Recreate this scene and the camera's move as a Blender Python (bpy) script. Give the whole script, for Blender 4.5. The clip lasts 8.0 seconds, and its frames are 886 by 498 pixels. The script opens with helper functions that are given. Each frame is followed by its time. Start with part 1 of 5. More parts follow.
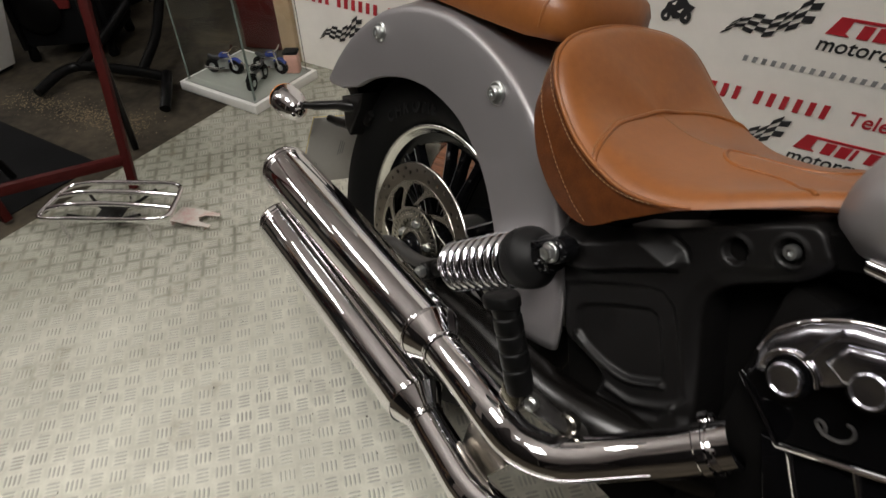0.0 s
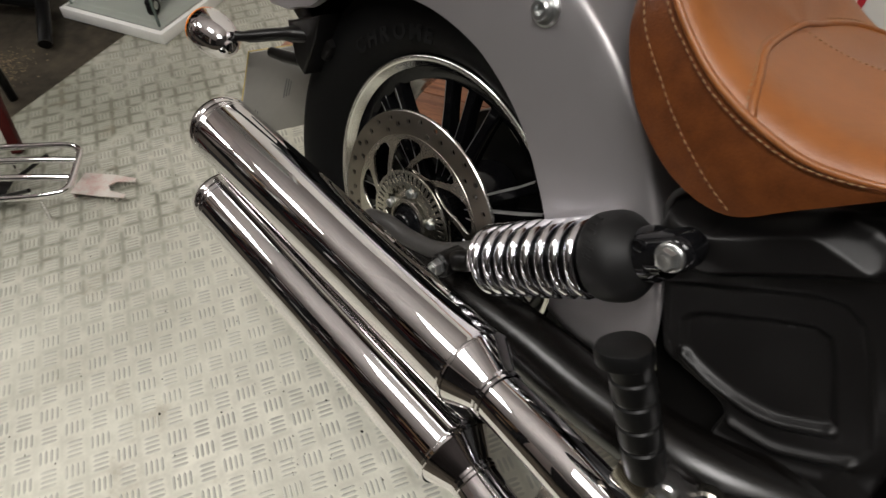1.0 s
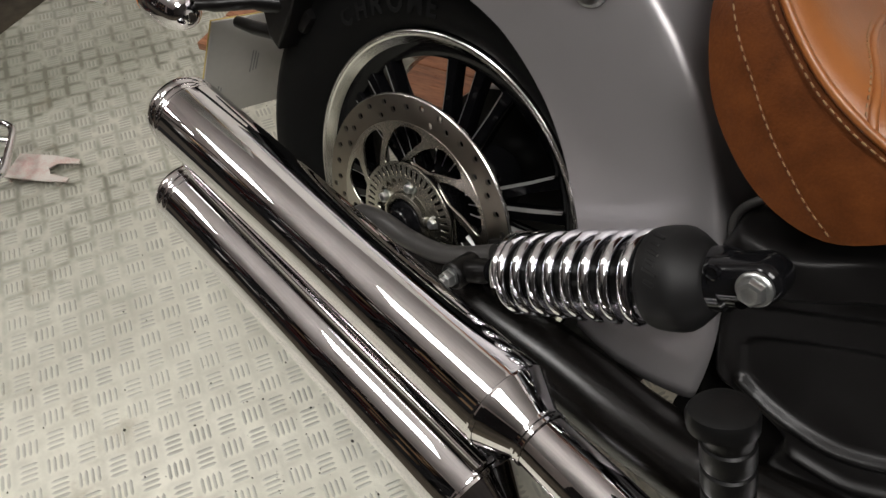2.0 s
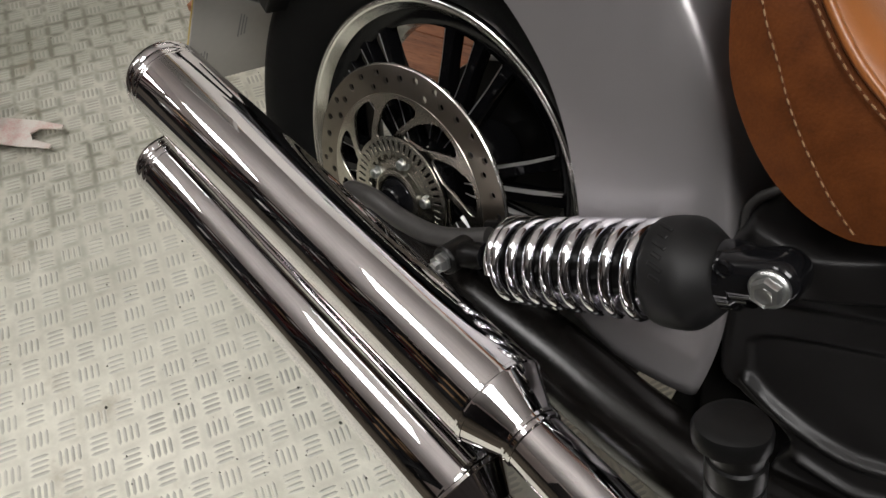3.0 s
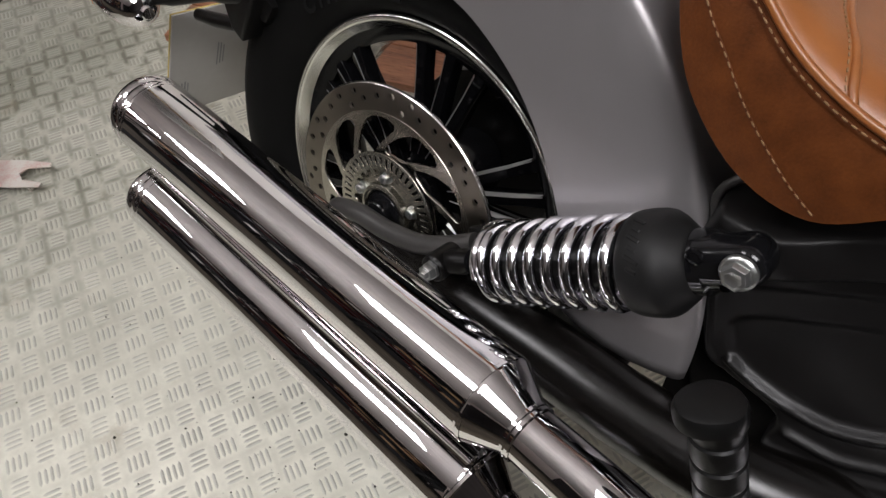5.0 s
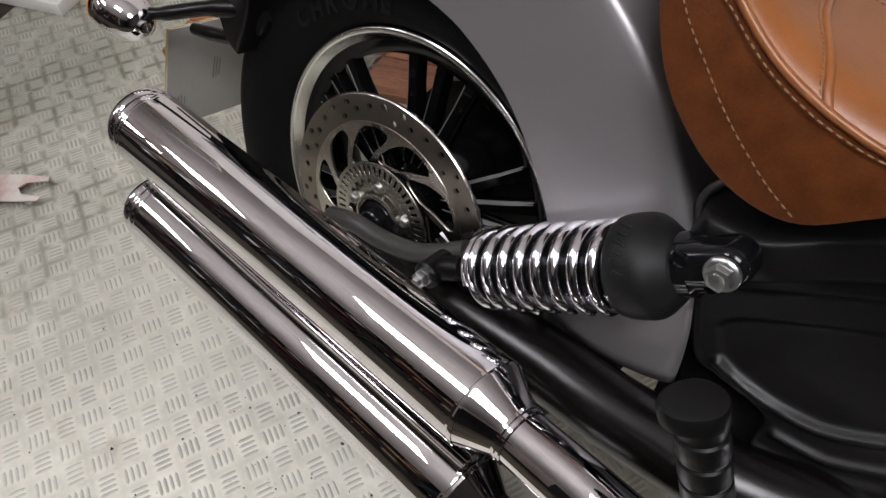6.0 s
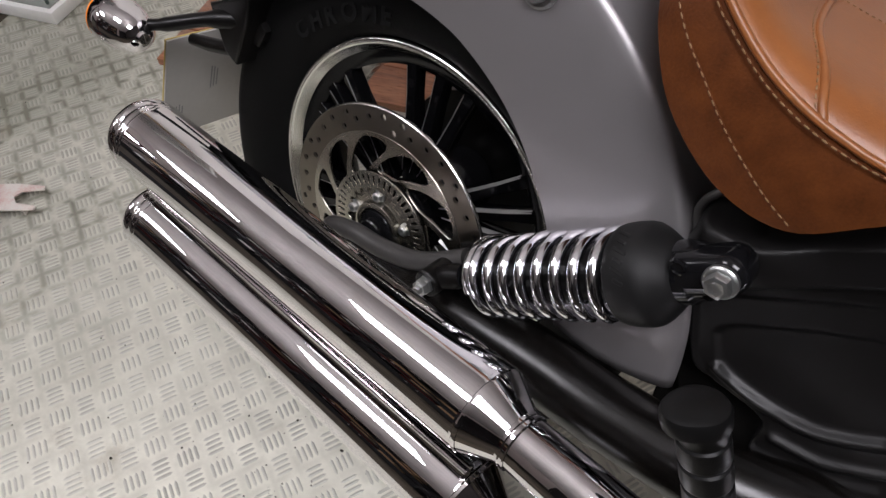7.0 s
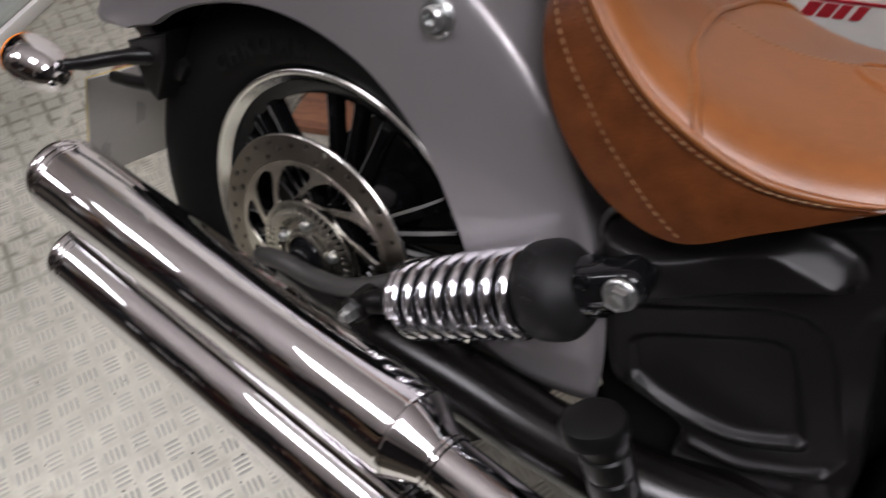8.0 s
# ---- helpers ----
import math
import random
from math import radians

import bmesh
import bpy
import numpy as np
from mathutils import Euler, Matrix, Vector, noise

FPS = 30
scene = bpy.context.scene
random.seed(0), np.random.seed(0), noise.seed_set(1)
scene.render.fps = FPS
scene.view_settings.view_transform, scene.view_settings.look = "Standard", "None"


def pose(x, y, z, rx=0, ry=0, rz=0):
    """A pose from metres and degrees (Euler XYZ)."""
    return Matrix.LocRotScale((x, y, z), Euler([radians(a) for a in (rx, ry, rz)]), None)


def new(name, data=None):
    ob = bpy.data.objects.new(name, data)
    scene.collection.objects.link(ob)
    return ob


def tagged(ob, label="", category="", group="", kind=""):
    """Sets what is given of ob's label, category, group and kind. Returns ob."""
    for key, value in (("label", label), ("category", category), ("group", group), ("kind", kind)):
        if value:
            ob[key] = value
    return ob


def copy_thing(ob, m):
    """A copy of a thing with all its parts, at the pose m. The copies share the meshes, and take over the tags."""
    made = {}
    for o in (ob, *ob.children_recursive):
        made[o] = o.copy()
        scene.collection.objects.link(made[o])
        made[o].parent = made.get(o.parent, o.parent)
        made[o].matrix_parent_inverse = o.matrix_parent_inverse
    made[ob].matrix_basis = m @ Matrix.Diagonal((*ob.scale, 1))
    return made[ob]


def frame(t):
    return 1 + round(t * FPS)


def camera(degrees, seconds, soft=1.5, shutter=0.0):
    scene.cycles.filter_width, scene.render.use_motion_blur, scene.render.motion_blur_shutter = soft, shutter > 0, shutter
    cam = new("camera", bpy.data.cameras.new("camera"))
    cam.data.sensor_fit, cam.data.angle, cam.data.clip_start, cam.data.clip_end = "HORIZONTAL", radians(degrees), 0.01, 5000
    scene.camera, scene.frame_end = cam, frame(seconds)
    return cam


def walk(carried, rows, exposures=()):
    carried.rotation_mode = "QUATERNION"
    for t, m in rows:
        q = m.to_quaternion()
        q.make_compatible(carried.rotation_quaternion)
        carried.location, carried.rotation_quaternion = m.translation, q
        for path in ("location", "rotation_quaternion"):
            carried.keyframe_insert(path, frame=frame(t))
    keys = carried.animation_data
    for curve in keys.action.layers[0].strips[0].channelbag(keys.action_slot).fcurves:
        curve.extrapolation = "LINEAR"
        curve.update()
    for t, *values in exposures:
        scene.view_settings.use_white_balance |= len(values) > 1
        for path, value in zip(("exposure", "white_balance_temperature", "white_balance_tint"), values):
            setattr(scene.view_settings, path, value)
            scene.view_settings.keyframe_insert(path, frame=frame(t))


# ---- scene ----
cam = camera(65.805, 8.0, shutter=0.3)
ROWS = [
    (0.0, 0.8223, -0.5492, 1.1262, 49.467, 2.006, 55.977),
    (0.2, 0.7628, -0.5199, 1.1147, 49.406, 2.141, 55.365),
    (0.5, 0.6902, -0.4943, 1.0808, 48.624, 1.199, 54.326),
    (0.7, 0.6199, -0.4789, 1.0375, 45.980, 0.904, 52.304),
    (1.0, 0.5233, -0.4718, 0.9975, 41.800, 1.546, 48.410),
    (1.2, 0.4599, -0.4689, 0.9856, 40.515, 0.721, 45.781),
    (1.5, 0.4246, -0.4569, 0.9760, 39.214, 0.146, 44.435),
    (2.8, 0.3829, -0.4299, 0.9431, 36.157, -2.011, 45.971),
    (3.0, 0.3822, -0.4204, 0.9401, 35.417, -1.678, 45.587),
    (3.5, 0.3798, -0.4217, 0.9374, 34.991, -0.808, 45.009),
    (4.0, 0.3826, -0.4214, 0.9468, 34.969, 0.034, 43.668),
    (4.5, 0.3921, -0.4228, 0.9557, 35.610, 0.321, 42.624),
    (5.8, 0.3970, -0.4207, 0.9608, 36.177, 0.994, 41.011),
    (6.0, 0.4064, -0.4248, 0.9623, 36.958, 0.838, 41.317),
    (6.5, 0.4086, -0.4273, 0.9669, 37.162, 0.851, 40.593),
    (7.0, 0.4012, -0.4316, 0.9710, 37.336, 0.513, 40.604),
    (7.5, 0.4020, -0.4283, 0.9695, 37.291, 0.532, 40.169),
    (7.8, 0.4034, -0.4159, 0.9731, 37.079, 0.819, 38.995),
    (8.0, 0.4345, -0.4056, 0.9795, 38.890, 0.156, 36.368),
]
walk(cam, [(t, pose(x, y, z, rx, ry, rz)) for t, x, y, z, rx, ry, rz in ROWS],
     [(0.0, -0.18, 6500, 10), (0.5, -0.08, 6480, 10), (1.0, 0.0, 6450, 10), (1.5, 0.0, 6420, 10), (3.5, 0.0, 6300, 11), (4.5, 0.0, 6240, 12.5), (7.0, 0.0, 6050, 17), (8.0, 0.0, 6080, 18)])

# ---- light ----
world = bpy.data.worlds.new("world")
scene.world = world
world.use_nodes = True
world.node_tree.nodes["Background"].inputs[0].default_value = (0.9, 0.95, 1.0, 1)
world.node_tree.nodes["Background"].inputs[1].default_value = 0.01
scene.view_settings.exposure = 0.0


# ---- small tools ----
def part(name, bm, material, parent=None, label="", smooth=True, auto=35):
    """One bmesh (or mesh) as one object under a thing or a part."""
    if isinstance(bm, bpy.types.Mesh):
        me = bm
    else:
        bmesh.ops.recalc_face_normals(bm, faces=bm.faces)
        me = bpy.data.meshes.new(name)
        bm.to_mesh(me)
        bm.free()
    if material is not None:
        me.materials.clear()
        me.materials.append(material)
    if smooth:
        me.shade_smooth()
        me.set_sharp_from_angle(angle=radians(auto))
    ob = new(name, me)
    if parent is not None:
        ob.parent = parent
    if label:
        tagged(ob, label)
    return ob


def thing(name, label, category, m=None, group="", kind=""):
    ob = new(name)
    ob.empty_display_size = 0.05
    if m is not None:
        ob.matrix_basis = m
    return tagged(ob, label, category, group, kind)


def rings(bm, loops, closed=True, caps=True, cyclic=False):
    """Skin a list of loops of points."""
    vs = [[bm.verts.new(p) for p in loop] for loop in loops]
    n = len(vs[0])
    pairs = list(zip(vs, vs[1:])) + ([(vs[-1], vs[0])] if cyclic else [])
    for a, b in pairs:
        for i in range(n if closed else n - 1):
            j = (i + 1) % n
            bm.faces.new((a[i], a[j], b[j], b[i]))
    if caps and closed and not cyclic:
        bm.faces.new(vs[0][::-1])
        bm.faces.new(vs[-1])
    return bm


def basis(d):
    d = Vector(d).normalized()
    up = Vector((0, 0, 1)) if abs(d.z) < 0.9 else Vector((1, 0, 0))
    a = d.cross(up).normalized()
    return a, a.cross(d).normalized(), d


def lathe(profile, origin, axis, seg=32, bm=None, caps=True):
    """Turn (radius, height) pairs about an axis."""
    bm = bm or bmesh.new()
    a, b, d = basis(axis)
    o = Vector(origin)
    loops = [[o + d * h + (a * math.cos(2 * math.pi * k / seg) + b * math.sin(2 * math.pi * k / seg)) * max(r, 1e-4) for k in range(seg)] for r, h in profile]
    return rings(bm, loops, caps=caps)


def spline(points, n):
    """Catmull-Rom through the points."""
    pts = [Vector(p) for p in points]
    pts = [2 * pts[0] - pts[1]] + pts + [2 * pts[-1] - pts[-2]]
    out = []
    for i in range(1, len(pts) - 2):
        p0, p1, p2, p3 = pts[i - 1:i + 3]
        for k in range(n):
            t = k / n
            out.append(0.5 * (2 * p1 + (p2 - p0) * t + (2 * p0 - 5 * p1 + 4 * p2 - p3) * t * t + (3 * p1 - p0 - 3 * p2 + p3) * t ** 3))
    out.append(pts[-2])
    return out


def tube(points, radius, seg=12, bm=None, caps=True, squash=1.0):
    """A pipe along points; radius is a number or one per point."""
    bm = bm or bmesh.new()
    pts = [Vector(p) for p in points]
    rad = radius if isinstance(radius, (list, tuple)) else [radius] * len(pts)
    a = None
    loops = []
    for i, p in enumerate(pts):
        d = (pts[min(i + 1, len(pts) - 1)] - pts[max(i - 1, 0)]).normalized()
        if a is None:
            a = basis(d)[0]
        a = (a - d * a.dot(d)).normalized()
        b = a.cross(d)
        loops.append([p + (a * math.cos(2 * math.pi * k / seg) + b * squash * math.sin(2 * math.pi * k / seg)) * rad[i] for k in range(seg)])
    return rings(bm, loops, caps=caps)


def box(size, centre=(0, 0, 0), bevel=0.0, bm=None, turn=None, segments=2):
    bm = bm or bmesh.new()
    got = bmesh.ops.create_cube(bm, size=1.0)["verts"]
    m = Matrix.Translation(centre) @ (turn or Matrix()) @ Matrix.Diagonal((*size, 1))
    bmesh.ops.transform(bm, matrix=m, verts=got)
    if bevel:
        edges = list({e for v in got for e in v.link_edges})
        bmesh.ops.bevel(bm, geom=edges, offset=bevel, segments=segments, profile=0.5, affect="EDGES")
    return bm


def prism(outline, lo, hi, bevel=0.0, plane="xz", bm=None, segments=3):
    """Outline in the bike's side plane, drawn out across it from lo to hi."""
    bm = bm or bmesh.new()
    at = (lambda u, v, w: (u, w, v)) if plane == "xz" else (lambda u, v, w: (u, v, w))
    a = [bm.verts.new(at(u, v, lo)) for u, v in outline]
    b = [bm.verts.new(at(u, v, hi)) for u, v in outline]
    n = len(a)
    faces = [bm.faces.new(a), bm.faces.new(b[::-1])]
    for i in range(n):
        faces.append(bm.faces.new((a[i], b[i], b[(i + 1) % n], a[(i + 1) % n])))
    bmesh.ops.recalc_face_normals(bm, faces=faces)
    if bevel:
        edges = list(set(faces[0].edges) | set(faces[1].edges))
        bmesh.ops.bevel(bm, geom=edges, offset=bevel, segments=segments, profile=0.5, affect="EDGES")
    return bm


def cut_plate(outlines, thick, bevel=0.0006):
    """A flat plate in the xy plane, with holes: the first outline is the edge, the others are cut out."""
    cu = bpy.data.curves.new("plate", "CURVE")
    cu.dimensions, cu.fill_mode, cu.extrude, cu.bevel_depth, cu.bevel_resolution = "2D", "BOTH", thick / 2, bevel, 1
    for line in outlines:
        sp = cu.splines.new("POLY")
        sp.points.add(len(line) - 1)
        for q, (u, v) in zip(sp.points, line):
            q.co = (u, v, 0, 1)
        sp.use_cyclic_u = True
    ob = bpy.data.objects.new("plate", cu)
    scene.collection.objects.link(ob)
    me = bpy.data.meshes.new_from_object(ob.evaluated_get(bpy.context.evaluated_depsgraph_get()))
    bpy.data.objects.remove(ob)
    bpy.data.curves.remove(cu)
    bm = bmesh.new()
    bm.from_mesh(me)
    bmesh.ops.remove_doubles(bm, verts=bm.verts, dist=1e-6)
    bm.to_mesh(me)
    bm.free()
    return me


def lettering(text, size, depth, bold=0.0):
    cu = bpy.data.curves.new("text", "FONT")
    cu.body, cu.size, cu.extrude, cu.align_x, cu.resolution_u = text, size, depth, "LEFT", 3
    cu.offset = bold
    ob = bpy.data.objects.new("text", cu)
    scene.collection.objects.link(ob)
    me = bpy.data.meshes.new_from_object(ob.evaluated_get(bpy.context.evaluated_depsgraph_get()))
    bpy.data.objects.remove(ob)
    bpy.data.curves.remove(cu)
    return me


def circle(r, n=48, cx=0.0, cy=0.0):
    return [(cx + r * math.cos(2 * math.pi * k / n), cy + r * math.sin(2 * math.pi * k / n)) for k in range(n)]


# ---- materials ----
def material(name, colour, rough=0.5, metal=0.0, vary=0.15, scale=20.0, bump=0.0, bump_scale=200.0, rough_vary=0.08, coat=0.0, second=None, spots=0.5, emit=0.0, spec=0.5, stretch=None):
    m = bpy.data.materials.new(name)
    m.use_nodes = True
    nt = m.node_tree
    bs = nt.nodes["Principled BSDF"]
    tc = nt.nodes.new("ShaderNodeTexCoord")

    def noise_at(s, detail=4.0):
        q = nt.nodes.new("ShaderNodeTexNoise")
        q.inputs["Scale"].default_value, q.inputs["Detail"].default_value = s, detail
        if stretch:
            mp = nt.nodes.new("ShaderNodeMapping")
            mp.inputs["Scale"].default_value = stretch
            nt.links.new(tc.outputs["Object"], mp.inputs["Vector"])
            nt.links.new(mp.outputs["Vector"], q.inputs["Vector"])
        else:
            nt.links.new(tc.outputs["Object"], q.inputs["Vector"])
        return q.outputs["Fac"]

    ramp = nt.nodes.new("ShaderNodeValToRGB")
    dark = second or tuple(c * (1 - vary) for c in colour)
    lite = colour if second else tuple(min(1, c * (1 + vary)) for c in colour)
    ramp.color_ramp.elements[0].color, ramp.color_ramp.elements[1].color = (*dark, 1), (*lite, 1)
    ramp.color_ramp.elements[0].position, ramp.color_ramp.elements[1].position = spots - 0.2, spots + 0.2
    big, small = noise_at(scale), noise_at(scale * 9)
    mix = nt.nodes.new("ShaderNodeMath")
    mix.operation = "MULTIPLY_ADD"
    mix.inputs[1].default_value = 0.35
    sub = nt.nodes.new("ShaderNodeMath")
    sub.operation = "MULTIPLY"
    sub.inputs[1].default_value = 0.65
    nt.links.new(big, sub.inputs[0])
    nt.links.new(small, mix.inputs[0])
    nt.links.new(sub.outputs[0], mix.inputs[2])
    nt.links.new(mix.outputs[0], ramp.inputs[0])
    nt.links.new(ramp.outputs[0], bs.inputs["Base Color"])
    bs.inputs["Metallic"].default_value = metal
    rr = nt.nodes.new("ShaderNodeMapRange")
    rr.inputs["To Min"].default_value, rr.inputs["To Max"].default_value = max(0.01, rough - rough_vary), min(1, rough + rough_vary)
    nt.links.new(small, rr.inputs["Value"])
    nt.links.new(rr.outputs[0], bs.inputs["Roughness"])
    bs.inputs["Coat Weight"].default_value = coat
    bs.inputs["Specular IOR Level"].default_value = spec
    if bump:
        bp = nt.nodes.new("ShaderNodeBump")
        bp.inputs["Strength"].default_value, bp.inputs["Distance"].default_value = bump, 0.001
        nt.links.new(noise_at(bump_scale, 3.0), bp.inputs["Height"])
        nt.links.new(bp.outputs[0], bs.inputs["Normal"])
    if emit:
        bs.inputs["Emission Color"].default_value = (*colour, 1)
        bs.inputs["Emission Strength"].default_value = emit
    return m


CHROME = material("chrome", (0.83, 0.812, 0.828), 0.018, 1.0, 0.02, 8, rough_vary=0.012)
SPRING = material("spring_chrome", (0.86, 0.86, 0.90), 0.085, 1.0, 0.03, 30, bump=0.04, bump_scale=300, rough_vary=0.03)
BRUSHED = material("brushed_aluminium", (0.50, 0.50, 0.55), 0.21, 1.0, 0.08, 14, rough_vary=0.05)
STEEL = material("brushed_steel", (0.42, 0.395, 0.345), 0.25, 1.0, 0.05, 7, rough_vary=0.02)
BAND_STEEL = material("worn_disc_band", (0.215, 0.192, 0.160), 0.29, 1.0, 0.05, 5, rough_vary=0.012)
RING_STEEL = material("bright_steel", (0.42, 0.40, 0.345), 0.26, 1.0, 0.08, 20, rough_vary=0.03)
LIP = material("polished_lip", (0.80, 0.79, 0.75), 0.20, 1.0, 0.04, 20, rough_vary=0.05)
ZINC = material("zinc_bolt", (0.50, 0.51, 0.50), 0.33, 0.95, 0.15, 60)
SATIN = material("satin_grey_paint", (0.350, 0.333, 0.336), 0.46, 0.74, 0.04, 6, bump=0.05, bump_scale=900)
BLACK = material("satin_black_casting", (0.0048, 0.0044, 0.0042), 0.31, 0.0, 0.15, 14, bump=0.08, bump_scale=700, spec=0.24, rough_vary=0.025)
SWINGARM = material("satin_black_swingarm", (0.0040, 0.0034, 0.0030), 0.24, 0.0, 0.2, 16, bump=0.12, bump_scale=900, spec=0.42, rough_vary=0.03)
GLOSS = material("gloss_black", (0.006, 0.006, 0.0068), 0.13, 0.0, 0.2, 12, spec=0.34)
RUBBER = material("tyre_rubber", (0.0044, 0.0044, 0.0044), 0.58, 0.0, 0.3, 12, bump=0.2, bump_scale=400, spec=0.10)
PEG_RUBBER = material("peg_rubber", (0.0048, 0.0048, 0.0048), 0.42, 0.0, 0.2, 20, bump=0.1, bump_scale=500, spec=0.22)
RUBBER_MARK = material("raised_rubber", (0.0060, 0.0060, 0.0058), 0.58, 0.0, 0.2, 20, spec=0.13)
EDGE_METAL = material("machined_metal", (0.40, 0.395, 0.385), 0.34, 0.6, 0.1, 40)
WHEEL_BLACK = material("gloss_black_wheel", (0.0026, 0.0026, 0.0030), 0.10, 0.0, 0.2, 12, spec=0.13)
CAST = material("dark_grey_casting", (0.0060, 0.0055, 0.0054), 0.40, 0.0, 0.15, 14, bump=0.12, bump_scale=900, spec=0.31, rough_vary=0.03)
MATT = material("matt_black_cap", (0.0085, 0.0083, 0.0083), 0.52, 0.0, 0.15, 20, bump=0.1, bump_scale=900, spec=0.25, rough_vary=0.03)
GREY_CAST = material("dull_grey_casting", (0.055, 0.052, 0.05), 0.45, 0.2, 0.2, 25, bump=0.15, bump_scale=600, spec=0.4)
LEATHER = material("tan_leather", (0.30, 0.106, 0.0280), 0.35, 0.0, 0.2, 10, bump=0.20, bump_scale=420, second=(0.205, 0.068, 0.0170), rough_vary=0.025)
# Darker copy of the cushion tan: the shade on the seat's side, painted in.
LEATHER_SHADED = material("tan_leather_band_shaded", (0.130, 0.0388, 0.0094), 0.36, 0.0, 0.25, 60, bump=0.34, bump_scale=480, second=(0.060, 0.0165, 0.0040), spots=0.5, spec=0.42)
THREAD = material("cream_thread", (0.25, 0.150, 0.075), 0.7, 0.0, 0.1, 50)
# Dark leather tone that paints the shade in the needle holes.
STITCH_SHADE = material("shaded_stitch_leather", (0.09, 0.027, 0.008), 0.7, 0.0, 0.2, 60, spec=0.1)
# Near-black without gloss: shade painted into gaps, holes and hidden depths.
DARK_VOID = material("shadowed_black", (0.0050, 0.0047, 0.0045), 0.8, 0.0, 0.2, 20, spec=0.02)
PLATE_FLOOR = material("aluminium_tread_plate", (0.76, 0.745, 0.645), 0.52, 0.25, 0.12, 2.6, bump=0.25, bump_scale=140, second=(0.46, 0.45, 0.375), spots=0.44)
CONCRETE = material("dirty_concrete", (0.095, 0.077, 0.053), 0.85, 0.0, 0.3, 3.2, bump=0.5, bump_scale=90, second=(0.009, 0.008, 0.006), spots=0.55, spec=0.2)
WALL = material("pale_warm_wall", (0.78, 0.72, 0.68), 0.8, 0.0, 0.1, 2, bump=0.2, bump_scale=60)
DARK_WALL = material("dark_workshop_wall", (0.07, 0.062, 0.060), 0.7, 0.0, 0.25, 2, bump=0.2, bump_scale=60)
CEILING = material("pale_ceiling", (0.85, 0.795, 0.755), 0.85, 0.0, 0.12, 2, bump=0.2, bump_scale=60)
WHITE = material("white_vinyl", (0.82, 0.785, 0.73), 0.42, 0.0, 0.05, 3, bump=0.1, bump_scale=40)
RED = material("red_print", (0.42, 0.02, 0.03), 0.45, 0.0, 0.1, 30)
INK = material("black_print", (0.02, 0.02, 0.022), 0.45, 0.0, 0.1, 30)
GREY_INK = material("grey_print", (0.25, 0.25, 0.25), 0.45, 0.0, 0.1, 30)
WHITE_PAINT = material("white_paint", (0.78, 0.77, 0.74), 0.4, 0.0, 0.06, 10, bump=0.1, bump_scale=100)
RED_STEEL = material("red_painted_steel", (0.055, 0.007, 0.006), 0.55, 0.0, 0.25, 14, bump=0.1, spec=0.15)
WOOD = material("brown_wood", (0.42, 0.18, 0.09), 0.30, 0.0, 0.3, 14, bump=0.2, bump_scale=80, second=(0.10, 0.036, 0.018), stretch=(0.35, 4.0, 4.0))
PALE_WOOD = material("pale_timber", (0.42, 0.30, 0.18), 0.6, 0.0, 0.2, 9, bump=0.2)
PLASTIC_GREY = material("pale_grey_plastic", (0.46, 0.445, 0.415), 0.4, 0.0, 0.06, 10)
YELLOW = material("yellow_plastic", (0.55, 0.42, 0.12), 0.4, 0.0, 0.06, 10)
ORANGE = material("amber_lens", (0.85, 0.24, 0.02), 0.12, 0.0, 0.1, 30, coat=0.5)
PINK = material("pink_card", (0.60, 0.56, 0.51), 0.6, 0.0, 0.2, 34, second=(0.50, 0.14, 0.12), spots=0.36)
TUBE_GLOW = material("lit_diffuser", (1.0, 0.97, 0.93), 0.5, emit=18.8)
DIM_GLOW = material("dimmer_lit_diffuser", (1.0, 0.97, 0.93), 0.5, emit=21.0)
DARK_CLOTH = material("dark_grey_sheet", (0.0065, 0.0065, 0.0070), 0.75, 0.0, 0.25, 8, spec=0.06)



